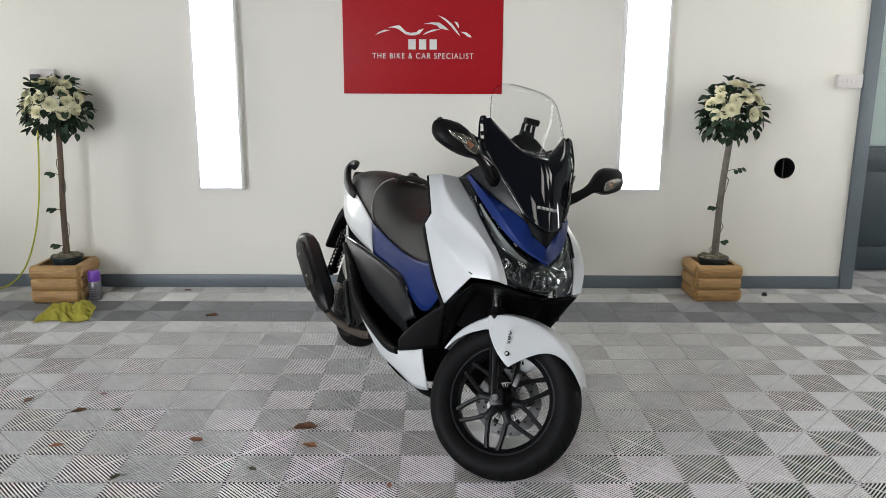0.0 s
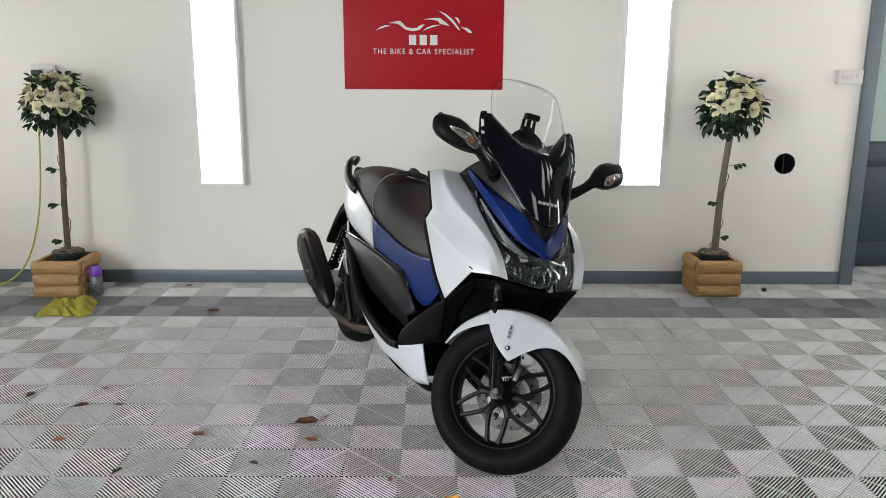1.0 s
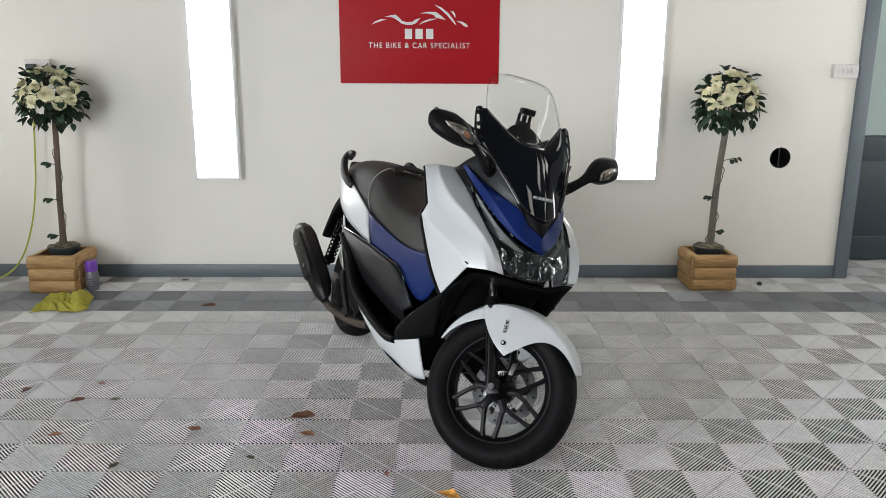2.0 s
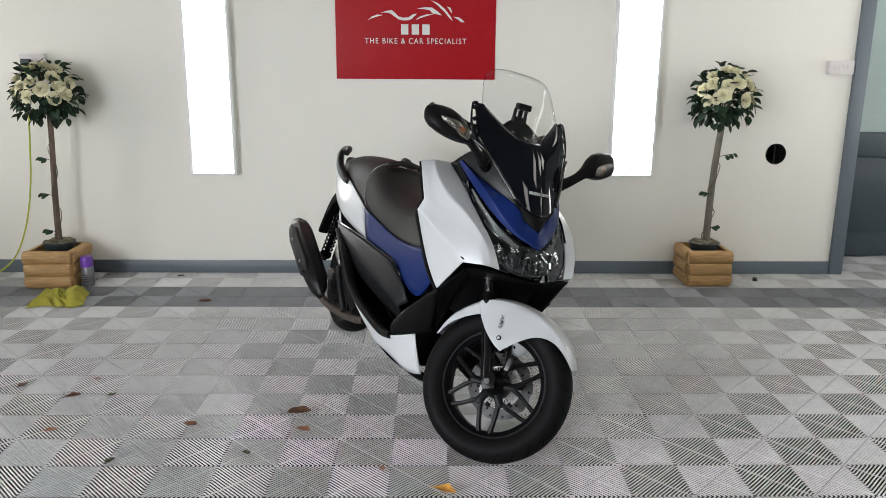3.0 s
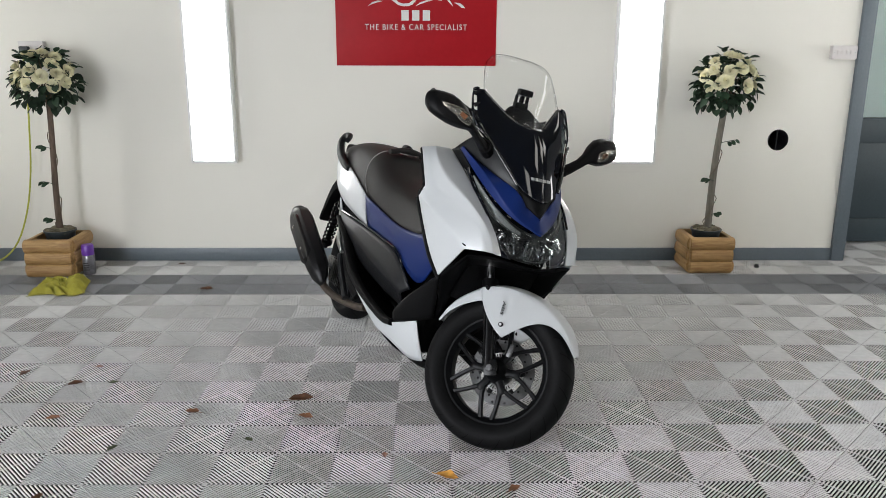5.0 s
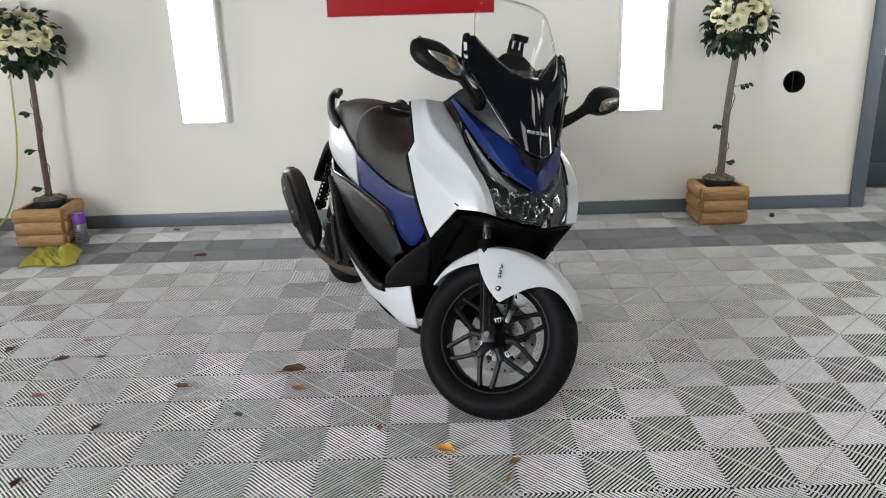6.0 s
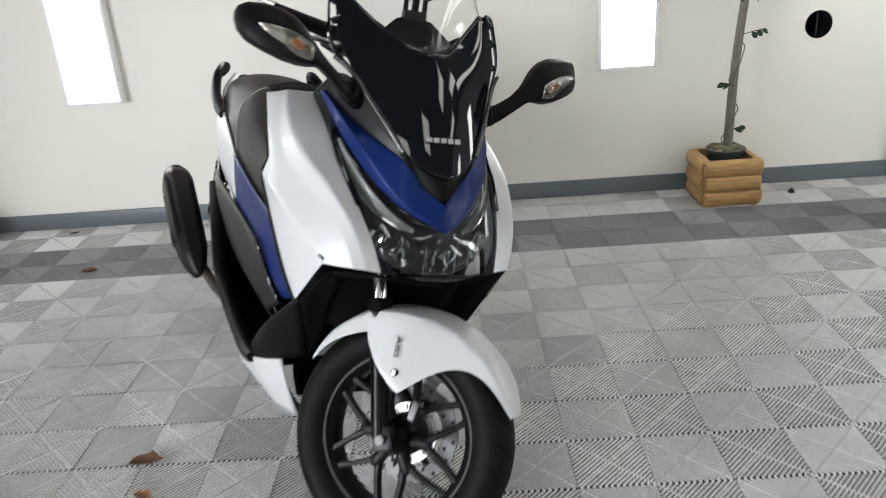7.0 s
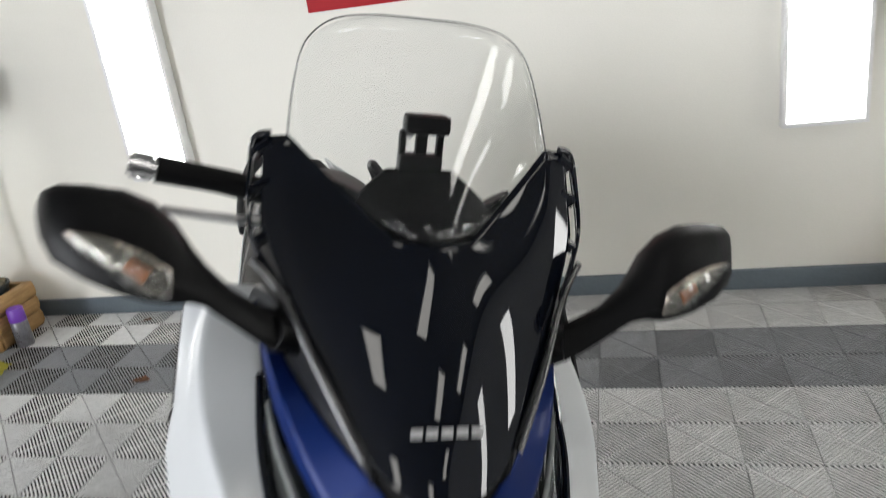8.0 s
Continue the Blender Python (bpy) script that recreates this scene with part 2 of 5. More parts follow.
def ring_loft(rings, close=True, caps=True, bm=None):
    """Skin a list of equally long point rings."""
    bm = bm or bmesh.new()
    rows = [[bm.verts.new(p) for p in r] for r in rings]
    n = len(rows[0])
    for a, b in zip(rows, rows[1:]):
        for i in range(n if close else n - 1):
            j = (i + 1) % n
            bm.faces.new((a[i], a[j], b[j], b[i]))
    if caps and close:
        bm.faces.new(rows[0][::-1])
        bm.faces.new(rows[-1])
    bmesh.ops.recalc_face_normals(bm, faces=bm.faces)
    return bm


def loft(sections, n=14, power=2.0, up=(0, 0, 1), bm=None, steps=3, caps=True):
    """A limb through sections (centre, half height, half width): smooth along its length, superelliptic across."""
    secs = []
    m = len(sections)
    for i in range(m - 1):
        p = [sections[max(0, min(m - 1, i + k))] for k in (-1, 0, 1, 2)]
        for s in range(steps):
            t = s / steps
            f = lambda a, b, c, d: 0.5 * (2 * b + (c - a) * t + (2 * a - 5 * b + 4 * c - d) * t * t + (3 * b - a - 3 * c + d) * t ** 3)
            secs.append((Vector([f(*[q[0][k] for q in p]) for k in range(3)]), f(*[q[1] for q in p]), f(*[q[2] for q in p])))
    secs.append((Vector(sections[-1][0]), sections[-1][1], sections[-1][2]))
    rings = []
    for i, (c, h, w) in enumerate(secs):
        a, b = secs[max(0, i - 1)][0], secs[min(len(secs) - 1, i + 1)][0]
        d = (b - a).normalized()
        side = d.cross(Vector(up))
        side = side.normalized() if side.length > 1e-4 else Vector((0, 1, 0))
        top = side.cross(d).normalized()
        ring = []
        for k in range(n):
            g = 2 * math.pi * k / n
            cs, sn = math.cos(g), math.sin(g)
            ring.append(c + side * (w * math.copysign(abs(cs) ** (2 / power), cs)) + top * (h * math.copysign(abs(sn) ** (2 / power), sn)))
        rings.append(ring)
    return ring_loft(rings, bm=bm, caps=caps)


def tube(points, r, n=10, bm=None, steps=4):
    return loft([(p, r, r) for p in points], n=n, bm=bm, steps=steps)


def rod(a, b, r0, r1=None, n=16, bevel=0.0, bm=None):
    """A round bar from a to b."""
    bm = bm or bmesh.new()
    a, b = Vector(a), Vector(b)
    r1 = r0 if r1 is None else r1
    d = b - a
    m = Matrix.Translation((a + b) / 2) @ d.to_track_quat("Z", "Y").to_matrix().to_4x4()
    r = bmesh.ops.create_cone(bm, cap_ends=True, segments=n, radius1=r0, radius2=r1, depth=d.length, matrix=m)
    if bevel:
        es = [e for e in {e for v in r["verts"] for e in v.link_edges} if len(e.link_faces) == 2 and e.calc_face_angle(0) > 0.9]
        bmesh.ops.bevel(bm, geom=es, offset=bevel, segments=2, affect="EDGES")
    return bm


def lathe(profile, n=48, bm=None, axis="Y"):
    """Turn (radius, along) pairs round an axis through the origin; the profile is closed."""
    rings = []
    for k in range(n):
        g = 2 * math.pi * k / n
        c, s = math.cos(g), math.sin(g)
        rings.append([(r * c, y, r * s) if axis == "Y" else (r * c, r * s, y) for r, y in profile])
    bm = bm or bmesh.new()
    rows = [[bm.verts.new(p) for p in r] for r in rings]
    m = len(profile)
    for k in range(n):
        a, b = rows[k], rows[(k + 1) % n]
        for i in range(m):
            j = (i + 1) % m
            bm.faces.new((a[i], a[j], b[j], b[i]))
    bmesh.ops.recalc_face_normals(bm, faces=bm.faces)
    return bm


def flip_y(p):
    return (p[0], -p[1], p[2])


def sheet(name, rows, material, parent, label="", thick=0.004, sub=2, crease=(), both=False, inside=None, edge=0.0, post=None, soft_corners=False, hard=0.0, simple=False, sharp=180, corners=()):
    """A body panel: a grid of control points, smoothed, with thickness. both: rows run to the centre line and are mirrored into one piece.
    crease: (row, column, row, column) pairs that stay sharp."""
    bm = bmesh.new()
    grids = [rows] + ([[[flip_y(p) for p in r] for r in rows]] if both else [])
    cl = bm.edges.layers.float.new("crease_edge")
    vl = bm.verts.layers.float.new("crease_vert")
    for g in grids:
        vs = [[bm.verts.new(p) for p in r] for r in g]
        for i in range(len(vs) - 1):
            for j in range(len(vs[0]) - 1):
                bm.faces.new((vs[i][j], vs[i + 1][j], vs[i + 1][j + 1], vs[i][j + 1]))
        for i0, j0, i1, j1 in crease:
            e = bm.edges.get((vs[i0][j0], vs[i1][j1]))
            if e:
                e[cl] = 0.9
        for i0, j0 in corners:
            vs[i0][j0][vl] = 1.0
    if both:
        bmesh.ops.remove_doubles(bm, verts=bm.verts, dist=0.0008)
    if hard:
        for e in bm.edges:
            if len(e.link_faces) == 1:
                e[cl] = max(e[cl], hard)
    bmesh.ops.recalc_face_normals(bm, faces=bm.faces)
    c = sum((f.calc_center_median() for f in bm.faces), Vector()) / len(bm.faces)
    ref = Vector(inside) if inside else Vector((c.x - (0.4 if both else 0), 0, c.z - 0.05))
    if sum((f.normal.dot(f.calc_center_median() - ref) * f.calc_area() for f in bm.faces)) < 0:
        bmesh.ops.reverse_faces(bm, faces=bm.faces)
    if post is not None:
        bm.transform(post)
    ob = part(name, bm, material, parent, label)
    me = ob.data
    me.set_sharp_from_angle(angle=radians(sharp))
    s = ob.modifiers.new("smooth", "SUBSURF")
    s.levels = s.render_levels = sub
    if simple:
        s.subdivision_type = "SIMPLE"
    s.boundary_smooth = "ALL" if soft_corners else "PRESERVE_CORNERS"
    if thick:
        k = ob.modifiers.new("thickness", "SOLIDIFY")
        k.thickness, k.offset = thick, -1
        if edge:
            bv = ob.modifiers.new("edge", "BEVEL")
            bv.width, bv.segments, bv.limit_method, bv.angle_limit = edge, 2, "ANGLE", radians(min(50, sharp))
    return ob


def pair(name, rows, material, parent, label="", **kw):
    """The same panel on the right (as given) and the left side."""
    a = sheet(name, rows, material, parent, label, **kw)
    b = sheet(name, [[flip_y(p) for p in r] for r in rows], material, parent, label, **kw)
    return a, b


def prism(sections, cut=0.5, up=(0, 1, 0), bm=None):
    """A limb of eight-sided section with chamfered corners: (centre, half height, half width) along its length."""
    rings = []
    for i, (c, h, w) in enumerate(sections):
        c = Vector(c)
        a, b = Vector(sections[max(0, i - 1)][0]), Vector(sections[min(len(sections) - 1, i + 1)][0])
        d = (b - a).normalized()
        side = d.cross(Vector(up)).normalized()
        top = side.cross(d).normalized()
        rings.append([c + side * (u * w) + top * (v * h) for u, v in ((1, cut), (cut, 1), (-cut, 1), (-1, cut), (-1, -cut), (-cut, -1), (cut, -1), (1, -cut))])
    bm = ring_loft(rings, bm=bm)
    bmesh.ops.bevel(bm, geom=list(bm.edges), offset=0.0025, segments=2, affect="EDGES", clamp_overlap=True)
    return bm


# ---- the room ----
WN = 4.745            # face of the wall behind the scooter
XL, XR, YS, HC = -3.4, 4.3, -3.3, 2.75
DOORX, DOORY = 2.89, 5.26


def wall(name, bm, label):
    return tagged(part(name, bm, M_WALL, smooth=False), label, "wall", kind="structure")


# wall with a round duct hole through it
HX, HZ, HR = 2.385, 0.805, 0.068


def holed_wall():
    bm = bmesh.new()
    n = 40
    y0, y1 = WN, WN + 0.3
    inner, outer = [], []
    s = 0.12
    for k in range(n):
        g = 2 * math.pi * k / n
        c, d = math.cos(g), math.sin(g)
        q = max(abs(c), abs(d))
        inner.append((HX + HR * c, HZ + HR * d))
        outer.append((HX + s * c / q, HZ + s * d / q))
    for y, flip in ((y0, 1), (y1, 0)):
        a = [bm.verts.new((x, y, z)) for x, z in inner]
        b = [bm.verts.new((x, y, z)) for x, z in outer]
        for k in range(n):
            bm.faces.new((a[k], a[(k + 1) % n], b[(k + 1) % n], b[k]))
    for x0, x1, z0, z1 in ((XL, HX - s, 0, HC), (HX + s, DOORX, 0, HC), (HX - s, HX + s, 0, HZ - s), (HX - s, HX + s, HZ + s, HC)):
        for y in (y0, y1):
            bm.faces.new([bm.verts.new(p) for p in ((x0, y, z0), (x1, y, z0), (x1, y, z1), (x0, y, z1))])
    for p in (((DOORX, y0, 0), (DOORX, y1, 0), (DOORX, y1, HC), (DOORX, y0, HC)),):
        bm.faces.new([bm.verts.new(q) for q in p])
    bmesh.ops.remove_doubles(bm, verts=bm.verts, dist=0.0005)
    return bm


wall("wall_north", holed_wall(), "white painted plaster wall with round duct hole")
duct = bmesh.new()
ring = lambda y: [(HX + HR * math.cos(2 * math.pi * k / 40), y, HZ + HR * math.sin(2 * math.pi * k / 40)) for k in range(40)]
ring_loft([ring(WN + 0.002), ring(WN + 0.28)], caps=False, bm=duct)
duct.faces.new([duct.verts.new(p) for p in ring(WN + 0.28)])
tagged(part("duct_hole", duct, M_HOLE), "round black duct hole through the white wall", "vent hole", kind="structure")
flap = bmesh.new()
rod((HX + 0.012, WN + 0.05, HZ - 0.066), (HX + 0.012, WN + 0.05, HZ + 0.066), 0.004, bm=flap)
part("duct_hole_rod", flap, M_HOLE, bpy.data.objects["duct_hole"])

# side wall with the wide garage opening that lets the daylight in
OY0, OY1, OH = -3.1, 0.8, 2.25
west = box(XL - 0.2, XL, YS, OY0, 0, HC)
box(XL - 0.2, XL, OY1, WN + 0.3, 0, HC, bm=west)
box(XL - 0.2, XL, OY0, OY1, OH, HC, bm=west)
wall("wall_west", west, "white painted side wall with a wide garage opening")
tagged(part("ground", box(-40, XL - 0.2, -30, 30, -0.2, -0.03), surface("forecourt_concrete", (0.3, 0.29, 0.28), 0.9, vary=0.2, scale=1.5, world_space=True), smooth=False), "grey concrete forecourt outside the garage opening", "forecourt", kind="structure")
wall("wall_east", box(XR, XR + 0.2, YS, DOORY + 0.2, 0, HC), "unseen side wall, grey to limit bounce and reflections").data.materials[0] = M_EAST
wall("wall_south", box(XL - 0.2, XR + 0.2, YS - 0.2, YS, 0, HC), "unseen wall facing the scooter, dark grey to keep its reflection dark").data.materials[0] = M_SOUTH
wall("wall_recess", box(2.7, XR, DOORY + 0.05, DOORY + 0.25, 0, HC), "white wall of the door recess")
tagged(part("ceiling", box(XL - 0.2, XR + 0.2, YS - 0.2, DOORY + 0.25, HC, HC + 0.15), M_CEIL, smooth=False), "unseen ceiling, dark grey to dim bounce and reflections", "ceiling", kind="structure")

# skirting and door surround
def skirt(name, x0, x1, y0, y1):
    return tagged(part(name, box(x0, x1, y0, y1, 0.0, 0.085, 0.004), M_TRIM), "slate grey painted skirting board", "skirting board", kind="structure")


skirt("baseboard", XL, 2.818, WN - 0.018, WN)
skirt("baseboard_west", XL, XL + 0.018, OY1 + 0.01, WN - 0.02)
skirt("baseboard_east", XR - 0.018, XR, YS, DOORY)
skirt("baseboard_south", XL + 0.02, XR - 0.02, YS, YS + 0.018)
tagged(part("door_trim", box(2.82, 2.905, WN - 0.03, WN + 0.0, 0.0, 2.2, 0.004), M_TRIM), "slate grey painted door surround post", "door trim", kind="structure")
tagged(part("door_trim_return", box(2.892, 2.905, WN + 0.002, WN + 0.3, 0.0, 2.2, 0.002), M_TRIM), "slate grey painted return of the door opening", "door trim", kind="structure")


def door():
    d = tagged(empty("door_1", Matrix.Translation((3.04, DOORY, 0.012))), "closed dark grey half-glazed door with pale blind", "door", kind="structure")
    w, h = 0.95, 2.03
    for x0, x1 in ((0, 0.11), (w - 0.11, w)):
        part("stile", box(x0, x1, -0.044, 0, 0, h, 0.003), M_DOOR, d)
    for z0, z1 in ((0, 0.17), (0.72, 0.885), (h - 0.11, h)):
        part("rail", box(0.112, w - 0.112, -0.044, 0, z0, z1, 0.003), M_DOOR, d)
    part("panel", box(0.108, w - 0.108, -0.03, -0.012, 0.168, 0.722, 0.004), M_DOOR, d)
    p = part("pane", box(0.108, w - 0.108, -0.026, -0.022, 0.883, h - 0.108), M_PANE, d, "clear glass pane")
    p.visible_shadow = False
    for z0, z1 in ((0.885, 0.9), (h - 0.125, h - 0.11)):
        part("bead", box(0.112, w - 0.112, -0.04, -0.027, z0, z1, 0.002), M_DOOR, d)
    part("bead", box(0.112, 0.124, -0.04, -0.027, 0.9, h - 0.125, 0.002), M_PLASTIC, d)
    for k in range(19):
        z = 0.9 + k * 0.057
        part("slat", box(0.12, w - 0.12, -0.016 + 0.002 * (k % 2), -0.013 + 0.002 * (k % 2), z, z + 0.0555), M_BLIND, d)
    part("handle", rod((w - 0.06, -0.05, 1.0), (w - 0.16, -0.06, 1.0), 0.009, bevel=0.003), M_STEEL, d, "brushed steel lever handle")


door()
tagged(part("door_trim_head", box(2.91, XR, DOORY - 0.02, DOORY + 0.05, 2.06, 2.2, 0.004), M_TRIM), "slate grey painted door head", "door trim", kind="structure")
tagged(part("door_trim_side", box(2.93, 3.035, DOORY - 0.02, DOORY + 0.05, 0.0, 2.06, 0.004), M_TRIM), "slate grey painted door jamb", "door trim", kind="structure")


# ---- LED panels ----
def wall_lamp(m, w=0.29, h=1.5, label="tall slim LED panel light with grey frame on the white wall"):
    e = tagged(empty("led_wall_panel", m), label, "light panel", "LED wall panels")
    d, f = 0.055, 0.016
    for x0, x1, z0, z1 in ((-w / 2, -w / 2 + f, 0, h), (w / 2 - f, w / 2, 0, h), (-w / 2 + f, w / 2 - f, 0, f), (-w / 2 + f, w / 2 - f, h - f, h)):
        part("frame", box(x0, x1, -d, 0, z0, z1, 0.003), M_LAMPFRAME, e)
    part("diffuser", box(-w / 2 + f, w / 2 - f, -d + 0.004, -0.005, f, h - f), M_GLOW, e, "glowing white diffuser", smooth=False)
    return e


first_lamp = wall_lamp(Matrix.Translation((-1.251, WN - 0.001, 0.655)))
copy_thing(first_lamp, Matrix.Translation((1.431, WN - 0.001, 0.655)))
# out of view: strips mirrored in the black fairing, and fill for the wall
for x in (-2.6, -1.2, 0.1, 1.4):
    copy_thing(first_lamp, pose(x, YS + 0.001, 0.655, 0, 0, 180))
# side wall panels, added out of view to even out the light
for y in (3.9,):
    copy_thing(first_lamp, pose(XL + 0.001, y, 0.655, 0, 0, 90))
for y in (1.6, 2.8, 4.1):
    copy_thing(first_lamp, pose(XR - 0.001, y, 0.655, 0, 0, -90))


# fill panels added on the unseen ceiling, most of them to brighten the right side
def ceiling_fill_lamp(x, y):
    e = tagged(empty("ceiling_light", Matrix.Translation((x, y, HC))), "rectangular fill light added on the unseen ceiling", "ceiling light", "ceiling lights")
    part("housing", box(-0.16, 0.16, -0.32, 0.32, -0.03, -0.001, 0.004), M_LAMPFRAME, e)
    part("diffuser", box(-0.14, 0.14, -0.3, 0.3, -0.036, -0.0305, 0.002), M_GLOWC, e)
    return e


cl = ceiling_fill_lamp(1.6, 3.2)
for x, y in ((1.7, 1.4), (3.3, 3.4), (0.6, -1.4), (0.6, 0.6), (0.6, 2.4), (2.6, -1.4), (2.6, 0.6), (2.6, 2.6), (2.6, 3.9), (3.7, -0.6), (3.7, 1.2), (3.7, 2.6), (3.7, 4.0)):
    copy_thing(cl, Matrix.Translation((x, y, HC)))


# ---- banner ----
def banner():
    x0, x1, z0, z1 = -0.456, 0.54, 1.266, 2.02
    b = tagged(empty("banner", Matrix.Translation((x0, WN, z0))), "red vinyl banner with white logo and lettering", "banner")
    bm = box(0, x1 - x0, -0.006, -0.0005, 0, z1 - z0, 0.0015)
    part("banner_sheet", bm, M_RED, b)

    def swoosh(top, bottom):
        bm = bmesh.new()
        pts = top + bottom[::-1]
        vs = [bm.verts.new((p[0], -0.0075, p[1])) for p in pts]
        f = bm.faces.new(vs)
        r = bmesh.ops.extrude_face_region(bm, geom=[f])
        for v in r["geom"]:
            if isinstance(v, bmesh.types.BMVert):
                v.co.y += 0.0015
        bmesh.ops.recalc_face_normals(bm, faces=bm.faces)
        part("logo_stroke", bm, M_PRINT, b, "off-white printed shape", smooth=False)
    swoosh([(0.20, 0.357), (0.225, 0.377), (0.26, 0.39), (0.295, 0.387)], [(0.20, 0.357), (0.23, 0.369), (0.265, 0.38), (0.295, 0.387)])
    swoosh([(0.28, 0.402), (0.32, 0.413), (0.35, 0.417), (0.365, 0.405), (0.39, 0.38), (0.42, 0.372), (0.455, 0.375), (0.475, 0.39), (0.505, 0.398)],
           [(0.28, 0.402), (0.32, 0.402), (0.345, 0.395), (0.365, 0.38), (0.39, 0.363), (0.42, 0.356), (0.45, 0.357), (0.475, 0.366), (0.505, 0.398)])
    swoosh([(0.50, 0.425), (0.55, 0.435), (0.60, 0.434), (0.635, 0.41), (0.66, 0.388)], [(0.50, 0.425), (0.55, 0.425), (0.585, 0.417), (0.60, 0.40), (0.66, 0.388)])
    swoosh([(0.495, 0.358), (0.52, 0.378), (0.56, 0.392), (0.61, 0.395)], [(0.495, 0.358), (0.525, 0.37), (0.56, 0.382), (0.61, 0.395)])
    swoosh([(0.59, 0.478), (0.635, 0.46), (0.68, 0.425), (0.715, 0.38), (0.728, 0.355)], [(0.59, 0.478), (0.63, 0.45), (0.67, 0.415), (0.705, 0.375), (0.728, 0.355)])
    swoosh([(0.69, 0.44), (0.71, 0.437), (0.72, 0.42), (0.722, 0.40)], [(0.69, 0.44), (0.70, 0.43), (0.71, 0.415), (0.722, 0.40)])
    swoosh([(0.73, 0.38), (0.765, 0.377), (0.79, 0.362), (0.8, 0.347)], [(0.73, 0.38), (0.755, 0.367), (0.78, 0.348), (0.8, 0.347)])
    # short name under the logo as plain bars
    for k in range(3):
        part("logo_bar", box(0.407 + 0.066 * k, 0.452 + 0.066 * k, -0.0085, -0.0062, 0.272, 0.333), M_PRINT, b, "off-white printed bar", smooth=False)
    cu = bpy.data.curves.new("lettering", "FONT")
    cu.body, cu.size, cu.extrude, cu.space_character = "THE BIKE & CAR SPECIALIST", 0.0475, 0.0008, 1.22
    cu.align_x = "CENTER"
    cu.materials.append(M_PRINT)
    t = new("lettering", cu)
    t.matrix_basis = pose(0.497, -0.0075, 0.217, 90, 0, 0)
    t.parent = b
    bpy.context.view_layer.update()
    t.scale.x = 0.632 / max(0.1, t.dimensions.x)


banner()


# ---- sockets ----
def socket_plate(name, x, z, w, h, label, gangs):
    e = tagged(empty(name, Matrix.Translation((x, WN, z))), label, "switch plate" if gangs > 2 else "wall socket")
    part("back_box", box(-w / 2, w / 2, -0.03, -0.0005, -h / 2, h / 2, 0.003), M_PLASTIC, e)
    part("plate", box(-w / 2 - 0.001, w / 2 + 0.001, -0.042, -0.031, -h / 2 - 0.001, h / 2 + 0.001, 0.003), M_PLASTIC, e)
    for k in range(gangs):
        cx = (k - (gangs - 1) / 2) * w * 0.7 / gangs
        part("rocker", box(cx - 0.009, cx + 0.009, -0.047, -0.043, -0.012, 0.014, 0.002), M_PLASTIC, e)
    for s in (-1, 1):
        part("screw", rod((s * w * 0.43, -0.0415, 0), (s * w * 0.43, -0.0435, 0), 0.0035), M_STEEL, e)
    return e


socket_plate("light_switch", 2.727, 1.357, 0.155, 0.082, "white four-gang switch plate on the wall", 4)
sk = socket_plate("wall_socket", -2.33, 1.36, 0.15, 0.09, "white double socket with black plug behind the flowers", 2)
tagged(part("plug", box(-2.385, -2.33, WN - 0.085, WN - 0.048, 1.32, 1.375, 0.008), M_POT), "black mains plug in the wall socket", "plug")
cab = tube([(-2.36, WN - 0.07, 1.325), (-2.378, WN - 0.06, 1.26), (-2.385, WN - 0.045, 1.1), (-2.405, WN - 0.04, 0.85), (-2.43, WN - 0.04, 0.6), (-2.48, WN - 0.045, 0.35),
            (-2.56, WN - 0.06, 0.14), (-2.66, WN - 0.1, 0.03), (-2.8, WN - 0.14, 0.006), (-3.1, WN - 0.3, 0.006), (-3.3, WN - 0.7, 0.006)], 0.0055, n=8)
tagged(part("extension_cable", cab, M_CABLE), "yellow-green extension cable hanging down to the floor", "cable")


